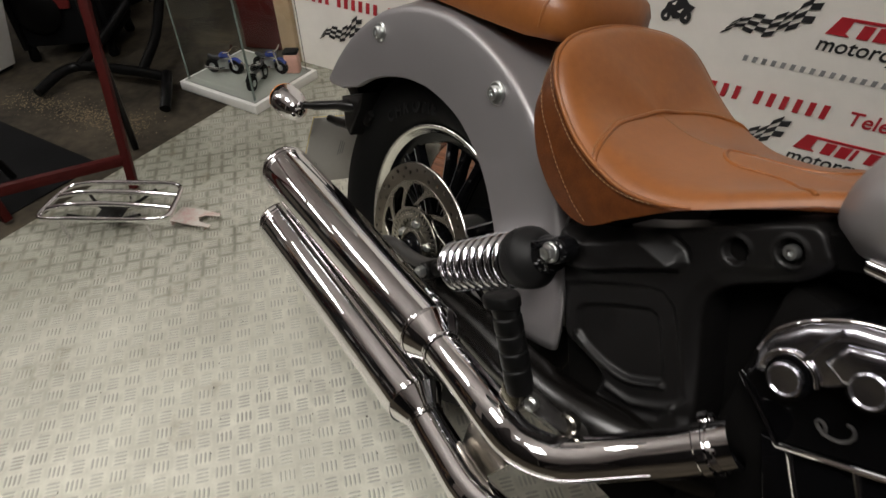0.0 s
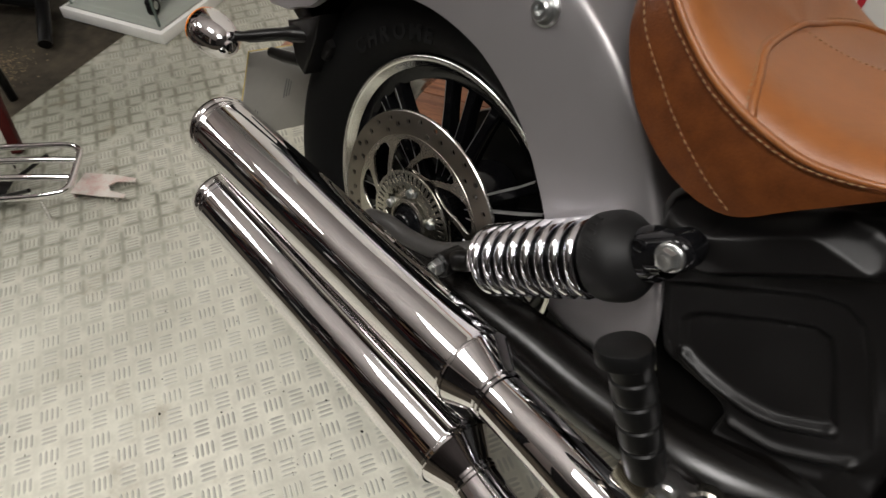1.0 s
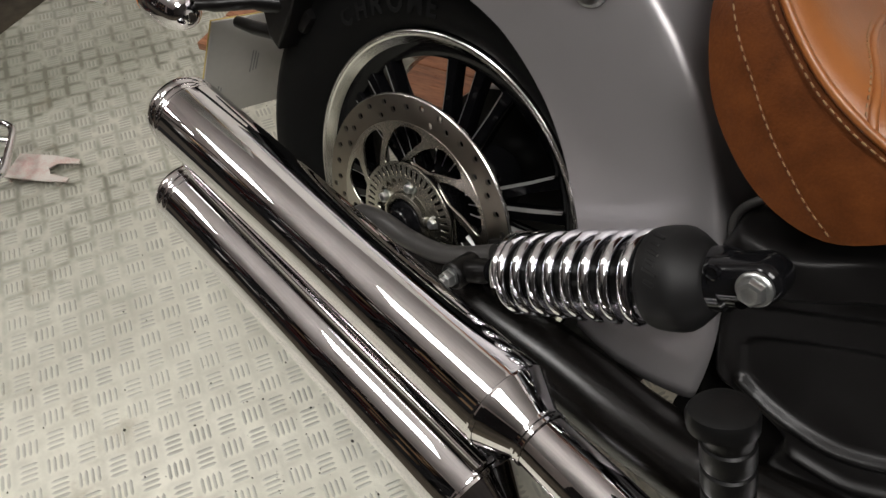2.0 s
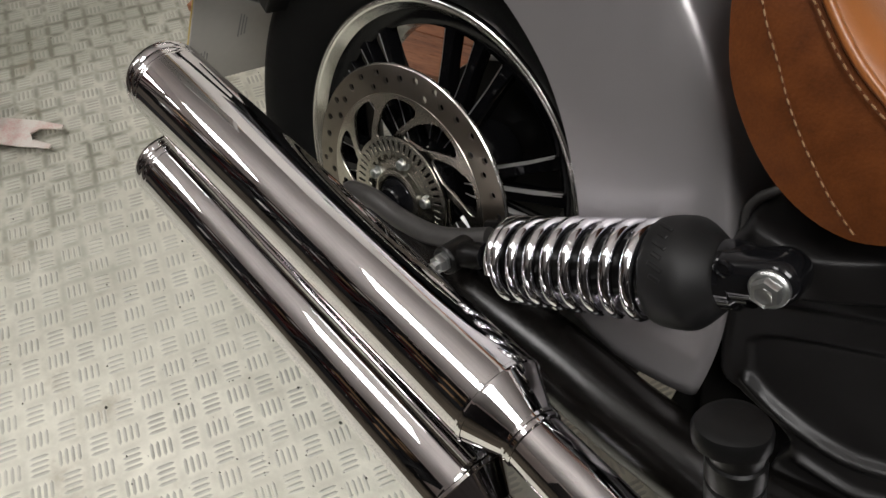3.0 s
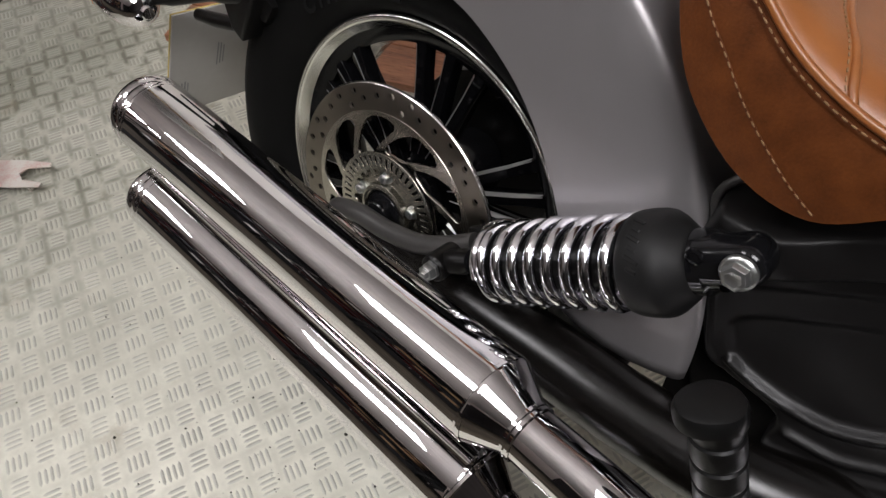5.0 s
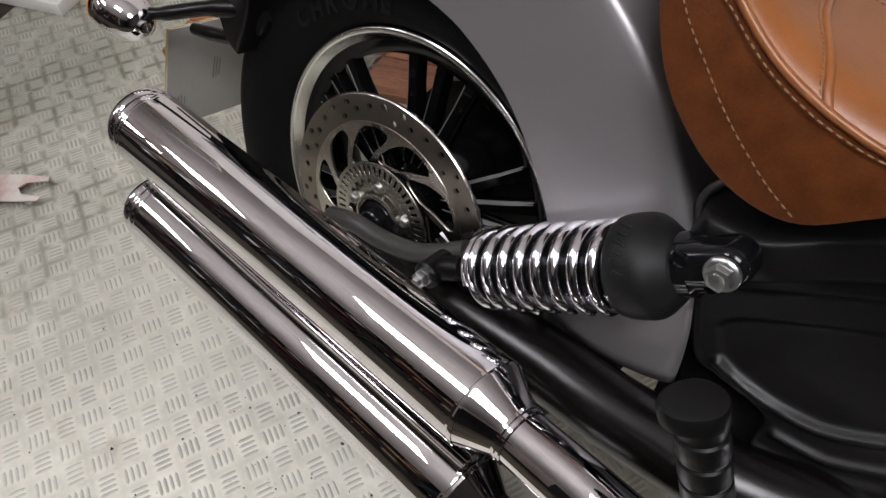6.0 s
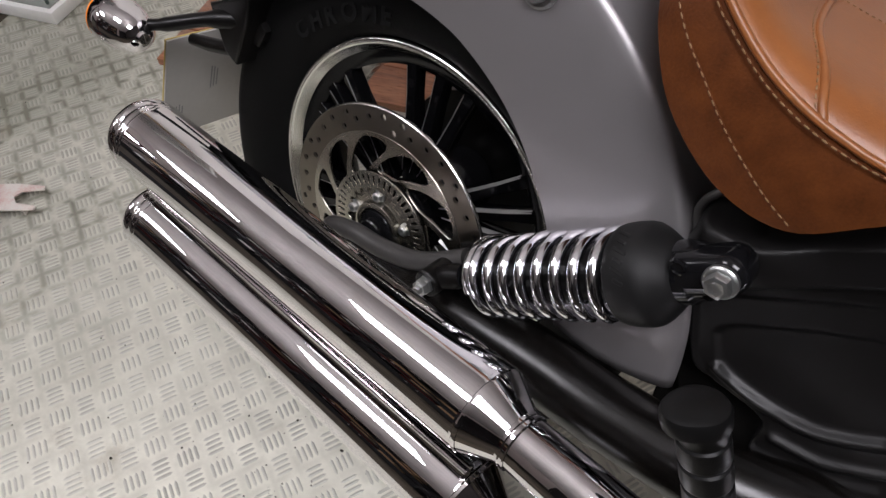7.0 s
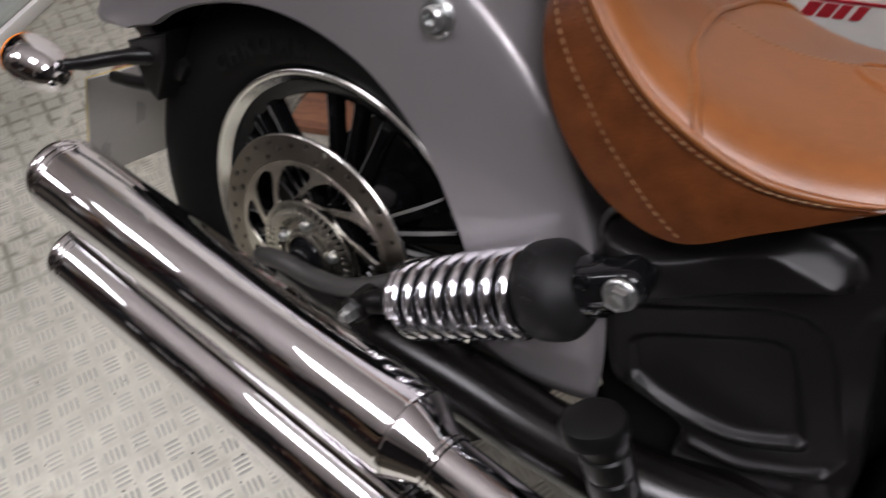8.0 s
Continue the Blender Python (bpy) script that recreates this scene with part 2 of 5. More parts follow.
def grime_and_dimming(m, pitch, du, dv, strength, net=0.0):
    """Dirt between the groups of raised bars, more trodden in from the concrete, and weaker light painted as a
    darkening towards that edge.
    """
    nt = m.node_tree
    bs = nt.nodes["Principled BSDF"]
    tc = nt.nodes.new("ShaderNodeTexCoord")
    sep = nt.nodes.new("ShaderNodeSeparateXYZ")
    nt.links.new(tc.outputs["Object"], sep.inputs[0])

    def calc(op, a, b=None):
        q = nt.nodes.new("ShaderNodeMath")
        q.operation = op
        for k, v in ((0, a), (1, b)):
            if v is None:
                continue
            if isinstance(v, (int, float)):
                q.inputs[k].default_value = v
            else:
                nt.links.new(v, q.inputs[k])
        return q.outputs[0]

    u, v = calc("SUBTRACT", sep.outputs[0], du), calc("SUBTRACT", sep.outputs[1], dv)
    waves = [calc("ABSOLUTE", calc("SINE", calc("MULTIPLY", calc(op, u, v), math.pi / pitch))) for op in ("ADD", "SUBTRACT")]
    seams = calc("POWER", calc("MAXIMUM", waves[0], waves[1]), 7.0)
    big = nt.nodes.new("ShaderNodeTexNoise")
    big.inputs["Scale"].default_value, big.inputs["Detail"].default_value = 3.5, 5
    nt.links.new(tc.outputs["Object"], big.inputs["Vector"])
    def fade(value, lo, hi, top):
        q = nt.nodes.new("ShaderNodeMapRange")
        q.interpolation_type = "SMOOTHSTEP"
        for k, v in (("From Min", lo), ("From Max", hi), ("To Min", 0.0), ("To Max", top)):
            q.inputs[k].default_value = v
        nt.links.new(value, q.inputs["Value"])
        return q.outputs[0]

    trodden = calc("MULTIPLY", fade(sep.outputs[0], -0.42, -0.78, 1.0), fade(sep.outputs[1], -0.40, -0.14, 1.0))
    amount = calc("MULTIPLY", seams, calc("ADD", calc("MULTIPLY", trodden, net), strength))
    patchy = nt.nodes.new("ShaderNodeTexNoise")
    patchy.inputs["Scale"].default_value, patchy.inputs["Detail"].default_value = 26.0, 4
    nt.links.new(tc.outputs["Object"], patchy.inputs["Vector"])
    amount = calc("MULTIPLY", calc("MULTIPLY", amount, fade(patchy.outputs["Fac"], 0.30, 0.62, 1.5)), calc("MULTIPLY", big.outputs["Fac"], 1.6))
    # Darkens towards the concrete edge: weaker light painted in along with dirt.
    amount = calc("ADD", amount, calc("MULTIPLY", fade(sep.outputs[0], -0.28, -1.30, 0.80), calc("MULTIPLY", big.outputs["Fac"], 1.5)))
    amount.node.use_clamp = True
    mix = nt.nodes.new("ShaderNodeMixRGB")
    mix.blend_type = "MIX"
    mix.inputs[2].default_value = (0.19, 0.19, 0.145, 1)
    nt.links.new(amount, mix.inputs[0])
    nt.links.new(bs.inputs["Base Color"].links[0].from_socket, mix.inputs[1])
    blot = nt.nodes.new("ShaderNodeTexNoise")
    blot.inputs["Scale"].default_value, blot.inputs["Detail"].default_value, blot.inputs["Roughness"].default_value = 7.0, 9, 0.68
    nt.links.new(tc.outputs["Object"], blot.inputs["Vector"])
    stain = nt.nodes.new("ShaderNodeMixRGB")
    stain.inputs[2].default_value = (0.23, 0.185, 0.115, 1)
    nt.links.new(fade(blot.outputs["Fac"], 0.55, 0.74, 0.55), stain.inputs[0])
    nt.links.new(mix.outputs[0], stain.inputs[1])
    nt.links.new(stain.outputs[0], bs.inputs["Base Color"])


grime_and_dimming(PLATE_FLOOR, 0.0545, -0.004, 0.010, 0.20, 0.24)

# ---- the setting ----
GRID = radians(24)
PLATE_M = Matrix.Rotation(GRID, 4, "Z")
x0, x1, y0, y1, top = -8.6, 3.6, -7.4, 3.2, 5.2
floor = part("floor", box((x1 - x0, y1 - y0, 0.1), ((x0 + x1) / 2, (y0 + y1) / 2, -0.0545)), CONCRETE, smooth=False)
tagged(floor, "dirty dark concrete workshop floor", "floor", kind="structure")
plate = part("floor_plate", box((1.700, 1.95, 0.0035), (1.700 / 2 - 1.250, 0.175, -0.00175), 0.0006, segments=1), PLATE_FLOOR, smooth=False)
plate.matrix_basis = PLATE_M
tagged(plate, "worn pale aluminium tread plate floor with raised bars", "floor", kind="structure")
for name, size, centre in (("wall_west", (0.1, y1 - y0, top + 0.1), (x0 - 0.05, (y0 + y1) / 2, top / 2)), ("wall_east", (0.1, y1 - y0, top + 0.1), (x1 + 0.05, (y0 + y1) / 2, top / 2)),
                           ("wall_south", (x1 - x0 + 0.2, 0.1, top + 0.1), ((x0 + x1) / 2, y0 - 0.05, top / 2)), ("wall_north", (x1 - x0 + 0.2, 0.1, top + 0.1), ((x0 + x1) / 2, y1 + 0.05, top / 2))):
    # The unseen east wall is dark so that the header pipe mirrors black.
    dark_side = name == "wall_east"
    tagged(part(name, box(size, centre), DARK_WALL if dark_side else WALL, smooth=False), "unseen plain wall, dark for the chrome reflections" if dark_side else "plain pale workshop wall", "wall", kind="structure")
# Unseen dark band added to the walls to put dark streaks in the chrome.
DADO = material("dark_wall_band", (0.07, 0.060, 0.052), 0.7, 0.0, 0.3, 1.6, bump=0.2, bump_scale=60, second=(0.012, 0.011, 0.011), spots=0.52, stretch=(2.0, 2.0, 0.4))
for size, centre in (((0.012, y1 - y0, 0.85), (x0 + 0.006, (y0 + y1) / 2, 0.425)), ((0.012, y1 - y0, 0.85), (x1 - 0.006, (y0 + y1) / 2, 0.425)),
                     ((x1 - x0 - 0.024, 0.012, 0.85), ((x0 + x1) / 2, y0 + 0.006, 0.425)), ((x1 - x0 - 0.024, 0.012, 0.85), ((x0 + x1) / 2, y1 - 0.006, 0.425))):
    tagged(part("trim", box(size, centre), DADO, smooth=False), "unseen dark band added along the wall foot for the chrome reflections", "trim", kind="structure")
# Unseen dark slats, added only to give the chrome something dark to mirror.
shutter = tagged(new("dark_reflection_sheet"), "unseen dark slatted sheet added to darken the chrome reflections", "door", kind="structure")
SLAT_DARK = material("dark_reflection_slats", (0.030, 0.028, 0.030), 0.5, 0.3, 0.3, 2, bump=0.1)
slat = box((4.4, 0.03, 0.098), (1.34, y0 + 0.030, 0.0), 0.008, segments=1)
first = part("slat", slat, SLAT_DARK, shutter, smooth=False)
first.location.z = 0.052
for k in range(1, 45):
    ob = new("slat", first.data)
    ob.parent = shutter
    ob.location.z = 0.052 + 0.1 * k
tagged(part("ceiling", box((x1 - x0 + 0.2, y1 - y0 + 0.2, 0.1), ((x0 + x1) / 2, (y0 + y1) / 2, top + 0.05)), CEILING, smooth=False), "plain pale workshop ceiling", "ceiling", kind="structure")

for cx, cy, w, d, glow in ((-1.05, -1.20, 0.80, 0.50, TUBE_GLOW), (-3.45, -1.95, 0.70, 0.55, DIM_GLOW), (-5.90, -3.10, 0.80, 0.60, DIM_GLOW), (0.95, -0.95, 1.0, 0.80, TUBE_GLOW)):
    lamp = thing("ceiling_light", "white rectangular light panel hanging from the ceiling, switched on", "ceiling light", pose(cx, cy, 2.52), group="ceiling lights")
    part("diffuser", box((w, d, 0.035), (0, 0, 0), 0.008), glow, lamp, "glowing white diffuser")
    part("housing", box((w - 0.02, d * 0.16, 0.04), (0, 0, 0.034), 0.006), WHITE_PAINT, lamp, "white metal housing")
    for x in (-0.3, 0.3):
        part("hanger", tube([(x, 0, 0.02), (x, 0, top - 2.52)], 0.004, 8), WHITE_PAINT, lamp)

# ---- the motorcycle: origin at the rear axle, x to its front, y to its left ----
LEAN, AXLE = 0.2734, 0.3077
bike = thing("motorcycle", "cruiser motorcycle, satin grey fender, tan leather seat, chrome mufflers", "motorcycle",
             Matrix.Translation((0, 0, AXLE)) @ Matrix.Rotation(-LEAN, 4, "X"))

AX = (0, 1, 0)


def rear_wheel():
    rim = part("rear_wheel", lathe([(0.2090, -0.043), (0.2140, -0.042), (0.206, -0.034), (0.190, -0.028), (0.188, 0.030), (0.206, 0.040), (0.2165, 0.053), (0.2155, 0.0585), (0.192, 0.058),
                                    (0.180, 0.040), (0.176, 0.0), (0.181, -0.030), (0.190, -0.036), (0.2090, -0.043)], (0, 0, 0), AX, 96, caps=False), WHEEL_BLACK, bike, "black cast wheel with polished rim")
    part("rim_lip", lathe([(0.1965, -0.0365), (0.1980, -0.0395), (0.2035, -0.0435), (0.2060, -0.0490), (0.2095, -0.0520), (0.2140, -0.0510), (0.2156, -0.0475), (0.213, -0.042), (0.204, -0.039), (0.1965, -0.0365)], (0, 0, 0), AX, 96, caps=False), LIP, rim, "polished chrome rim lip", auto=70)
    part("tyre", lathe([(0.2150, -0.044), (0.221, -0.054), (0.238, -0.067), (0.262, -0.0745), (0.285, -0.0735), (0.302, -0.064), (0.313, -0.045), (0.3185, -0.02), (0.3195, 0), (0.3185, 0.02), (0.313, 0.045), (0.302, 0.064),
                        (0.285, 0.0735), (0.262, 0.0745), (0.240, 0.070), (0.222, 0.062), (0.2150, 0.055)], (0, 0, 0), AX, 128, caps=False), RUBBER, rim, "black rubber tyre")
    part("hub", lathe([(0.02, -0.075), (0.045, -0.075), (0.050, -0.060), (0.040, -0.03), (0.040, 0.03), (0.050, 0.06), (0.045, 0.08), (0.02, 0.08)], (0, 0, 0), AX, 40), GLOSS, rim)
    for k in range(6):
        for off in (-13, 0, 13):
            a1 = radians(88 + 60 * k + off)
            a2 = radians(88 + 60 * k + off * 0.9)
            p, q = Vector((math.cos(a2) * 0.042, 0, math.sin(a2) * 0.042)), Vector((math.cos(a1) * 0.186, 0, math.sin(a1) * 0.186))
            d = (q - p).normalized()
            w = Vector((-d.z, 0, d.x)) * 0.0078
            bm = bmesh.new()
            loops = []
            for t, s in ((0, 1.25), (0.3, 1.0), (0.75, 0.85), (1, 1.2)):
                c = p.lerp(q, t)
                y = -0.045 + 0.012 * t
                loops.append([c + w * s + Vector((0, y + 0.004, 0)), c + w * s * 0.75 + Vector((0, y, 0)), c - w * s * 0.75 + Vector((0, y, 0)), c - w * s + Vector((0, y + 0.004, 0)), c - w * s + Vector((0, -0.018, 0)), c + w * s + Vector((0, -0.018, 0))])
            rings(bm, loops)
            sp = part("spoke", bm, WHEEL_BLACK, rim)
            bm = bmesh.new()
            loops = []
            for t, s in ((0.1, 1.2), (0.3, 1.0), (0.75, 0.85), (0.97, 1.0)):
                c = p.lerp(q, t) + w * s
                y = -0.045 + 0.012 * t
                loops.append([c + w * 0.06 + Vector((0, y + 0.0055, 0)), c + w * 0.06 + Vector((0, y + 0.0025, 0)), c - w * 0.26 + Vector((0, y - 0.0010, 0)), c - w * 0.26 + Vector((0, y + 0.003, 0))])
            rings(bm, loops)
            part("machined_edge", bm, EDGE_METAL, sp, "bare machined edge of a spoke")
    return rim


wheel = rear_wheel()

# brake disc
def on_disc(me, y):
    """Stand a flat plate upright beside the wheel."""
    me.transform(Matrix.Translation((0, y, 0)) @ Matrix.Rotation(radians(90), 4, "X"))
    return me


def brake_disc():
    cuts = [circle(0.1490, 144), circle(0.1188, 120)]
    for k in range(10):
        for r, g in ((0.1260, 0), (0.1408, 5.0), (0.1318, 10.5), (0.1362, 20), (0.1400, 29.5)):
            h = radians(164 + 36 * k - g)
            cuts.append(circle(0.0040, 14, r * math.cos(h), r * math.sin(h)))
    disc = part("brake_disc", on_disc(cut_plate(cuts, 0.0034, 0.00015), -0.085), BAND_STEEL, bike, "drilled steel brake disc", smooth=False)
    part("disc_edge", lathe([(0.1490, 0.0), (0.1504, -0.0010), (0.1508, -0.0025), (0.1504, -0.0040), (0.1490, -0.0050), (0.1485, -0.0025), (0.1490, 0.0)], (0, -0.0869, 0), (0, -1, 0), 144, caps=False), LIP, disc, "polished chamfered disc edge", auto=80)
    cuts = [circle(0.1186, 120)]
    for k in range(10):
        a = radians(181 + 36 * k)
        at = lambda L: [(r * math.cos(a + radians(g)), r * math.sin(a + radians(g))) for r, g in L]
        cuts.append(at([(0.1128, 5.0), (0.1135, 0), (0.1135, -5), (0.1122, -10), (0.1085, -13.5), (0.1030, -13.5), (0.0940, -9), (0.0840, -2), (0.0760, 4), (0.0705, 10), (0.0690, 17),
                        (0.0690, 25), (0.0705, 31), (0.0730, 32.5), (0.0780, 31), (0.0840, 27), (0.0940, 20.5), (0.1030, 14), (0.1090, 9.5)]))
    cuts.append(circle(0.040, 40))
    part("carrier", on_disc(cut_plate(cuts, 0.0046, 0.0), -0.0856), STEEL, disc, "pale steel inner carrier with curved slots", smooth=False)
    cuts = [circle(0.0725, 96)]
    for k in range(48):
        a = 2 * math.pi * k / 48
        c, q = math.cos(a), math.sin(a)
        cuts.append([(r * c - w * q, r * q + w * c) for r, w in ((0.0685, -0.0020), (0.0685, 0.0020), (0.0565, 0.0015), (0.0565, -0.0015))])
    teeth = []
    for k in range(24):
        for g, r in ((0.0, 0.0465), (5.5, 0.0465), (7.0, 0.0515), (13.5, 0.0515)):
            h = radians(15 * k + g)
            teeth.append((r * math.cos(h), r * math.sin(h)))
    cuts.append(teeth)
    part("sensor_ring", on_disc(cut_plate(cuts, 0.0026, 0.0), -0.0945), RING_STEEL, disc, "slotted steel sensor ring", smooth=False)
    # Black ring stands in for the shade seen through the slots.
    part("ring_backing", lathe([(0.0545, 0), (0.0545, 0.002), (0.0710, 0.002), (0.0710, 0)], (0, -0.0895, 0), (0, -1, 0), 64, caps=False), DARK_VOID, disc, "black ring painting in the shade behind the sensor ring")
    part("disc_flange", lathe([(0.0530, 0), (0.0530, 0.0030), (0.0500, 0.0036), (0.0370, 0.0036), (0.0350, 0.0050), (0.0340, 0.0120), (0.0320, 0.0135), (0.0285, 0.0135), (0.0270, 0.0120), (0.0265, 0.002)], (0, -0.0872, 0), (0, -1, 0), 64, caps=False), RING_STEEL, disc, "stepped steel disc flange", auto=40)
    for k in range(5):
        a = 2 * math.pi * k / 5 + 0.48
        c = (0.0425 * math.cos(a), -0.0905, 0.0425 * math.sin(a))
        part("disc_bolt", lathe([(0.0078, 0), (0.0078, 0.0025), (0.0058, 0.0035), (0.0058, 0.0080), (0.0050, 0.0088), (0.0028, 0.0088), (0.0025, 0.004), (0.0005, 0.004)], c, (0, -1, 0), 18), ZINC, disc)
    part("axle_end", lathe([(0.0255, 0), (0.0255, 0.012), (0.0235, 0.015), (0.0165, 0.016), (0.0165, 0.025), (0.0150, 0.0265), (0.0075, 0.0265), (0.0065, 0.022), (0.0005, 0.022)], (0, -0.085, 0), (0, -1, 0), 36), GLOSS, disc)


brake_disc()


# fender
def fender():
    def rin(th):
        pts = [(9.5, 0.2560), (31, 0.257), (45, 0.264), (60, 0.277), (75, 0.287), (95, 0.292), (115, 0.297), (137, 0.310), (146, 0.338), (150, 0.366)]
        for (a, r), (b, s) in zip(pts, pts[1:]):
            if th <= b:
                return r + (s - r) * (th - a) / (b - a)
        return pts[-1][1]

    def rout(th):
        pts = [(9.5, 0.379), (19, 0.384), (30, 0.388), (38, 0.392), (46, 0.400), (55, 0.405), (65, 0.409), (90, 0.410), (115, 0.404), (135, 0.394), (150, 0.386)]
        for (a, r), (b, q) in zip(pts, pts[1:]):
            if th <= b:
                return r + (q - r) * (th - a) / (b - a)
        return pts[-1][1]

    loops = []
    n = 72
    for i in range(n + 1):
        th = 9.5 + 140.5 * i / n
        ri, ro = rin(th), rout(th)
        low = max(0.0, min(1.0, (36 - th) / 16))
        prof = [(ri + 0.002, -0.104), (ri, -0.112), (ri + 0.002, -0.1165), (ri + 0.2 * (ro - ri), -0.1178), (ri + 0.4 * (ro - ri), -0.1184), (ri + 0.6 * (ro - ri), -0.1183), (ri + 0.8 * (ro - ri), -0.1176), (ro - 0.011, -0.1168), (ro - 0.0055, -0.1160), (ro - 0.0020, -0.1142), (ro - 0.0002, -0.1112), (ro + 0.001 - 0.004 * low, -0.105), (ro + 0.006 - 0.035 * low, -0.088), (ro + 0.016 - 0.06 * low, -0.050), (ro + 0.020 - 0.07 * low, 0.0)]
        prof += [(r, -y) for r, y in prof[-2::-1]]
        loop = []
        for r, y in prof:
            g = radians(th + (-0.5 + 3.2 * max(0, (0.325 - r) / 0.069) ** 2 + 0.9 * max(0, (r - 0.34) / 0.039)) * max(0, 1 - (th - 9.5) / 18))
            loop.append((r * math.cos(g), y, r * math.sin(g)))
        loops.append(loop)
    bm = rings(bmesh.new(), loops, closed=False)
    ob = part("rear_fender", bm, SATIN, bike, "satin grey deep rear fender", auto=50)
    so = ob.modifiers.new("thickness", "SOLIDIFY")
    so.thickness, so.offset = 0.003, 0
    return ob


fend = fender()
for x, z in ((0.145, 0.347), (-0.170, 0.330)):
    b = part("fender_bolt", lathe([(0.0165, 0), (0.0165, 0.004), (0.014, 0.006)], (x, -0.117, z), (0, -1, 0), 28), ZINC, fend, "chrome fender bolt")
    part("bolt_head", lathe([(0.0105, 0.005), (0.0105, 0.012), (0.0085, 0.014), (0.005, 0.014), (0.0045, 0.009)], (x, -0.117, z), (0, -1, 0), 20), ZINC, fend)


# mufflers and pipes
def muffler(tip, cone, seam, r, rt):
    """Slightly flaring muffler: radius rt at the tip, r where the cone begins."""
    tip, cone, seam = Vector(tip), Vector(cone), Vector(seam)
    d = (cone - tip).normalized()
    ln = (cone - tip).length
    bead = [(0.88, 0.03), (0.88, 0.003), (0.91, -0.001), (0.95, -0.002), (0.985, 0.0), (1.0, 0.004), (1.0, 0.010), (0.975, 0.0125), (1.0, 0.015), (1.0, 0.022), (0.978, 0.0245), (0.998, 0.0265), (1.0, 0.0272)]
    wall = lambda h: rt + (r - rt) * h / ln
    prof = [(rt * k, h) for k, h in bead] + [(wall(h), h) for h in [0.0280, 0.030, 0.035] + [0.035 + (ln - 0.04) * k / 8 for k in range(1, 9)] + [ln - 0.002]] + [(r * 0.985, ln)]
    ob = part("muffler", lathe(prof, tip, d, 96, caps=False), CHROME, bike, "long chrome muffler with beaded tip", auto=50)
    # Near-black cap paints the shade inside the muffler tip.
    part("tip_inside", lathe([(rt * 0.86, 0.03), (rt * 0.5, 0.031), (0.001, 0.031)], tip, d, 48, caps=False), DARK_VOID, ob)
    e = (seam - cone).normalized()
    le = (seam - cone).length
    part("cone", lathe([(r * 0.99, -0.004), (r * 1.012, -0.003), (r * 1.012, 0.0), (r * 0.985, 0.0008)] + [(r * (0.985 - 0.375 * k / 8), 0.0008 + (le - 0.005) * k / 8) for k in range(1, 9)] + [(r * 0.61, le)], cone, e, 64, caps=False), CHROME, ob, "chrome reducing cone", auto=9)
    part("clamp", lathe([(r * 0.60, -0.005), (r * 0.632, -0.004), (r * 0.632, -0.001), (r * 0.612, 0.0), (r * 0.632, 0.001), (r * 0.632, 0.004), (r * 0.60, 0.005)], seam, e, 64, caps=False), CHROME, ob)
    return ob


MR = 0.043
muffler((-0.282, -0.217, 0.027), (0.270, -0.253, 0.0576), (0.307, -0.259, 0.061), MR, 0.048)
muffler((-0.254, -0.233, -0.074), (0.280, -0.259, -0.0575), (0.314, -0.262, -0.061), MR, 0.0450)
part("upper_pipe", tube(spline([(0.300, -0.259, 0.061), (0.37, -0.262, 0.060), (0.425, -0.261, 0.053), (0.458, -0.252, 0.040), (0.487, -0.236, 0.036), (0.515, -0.218, 0.045), (0.557, -0.182, 0.076), (0.601, -0.155, 0.117), (0.64, -0.132, 0.160)], 8), [0.0252 + 0.0020 * min(1, i / 18) for i in range(65)], 36), CHROME, bike, "chrome exhaust pipe", auto=80)
part("lower_pipe", tube(spline([(0.308, -0.262, -0.061), (0.37, -0.264, -0.072), (0.44, -0.264, -0.080), (0.53, -0.24, -0.08), (0.66, -0.2, -0.06)], 8), [0.0256 + 0.0022 * min(1, i / 12) for i in range(33)], 36), CHROME, bike, "chrome exhaust pipe", auto=80)
part("muffler_bracket", prism([(0.375, 0.0), (0.37, -0.06), (0.42, -0.09), (0.455, -0.02), (0.42, 0.01)], -0.240, -0.232, 0.003), STEEL, bike, "bare metal muffler bracket")


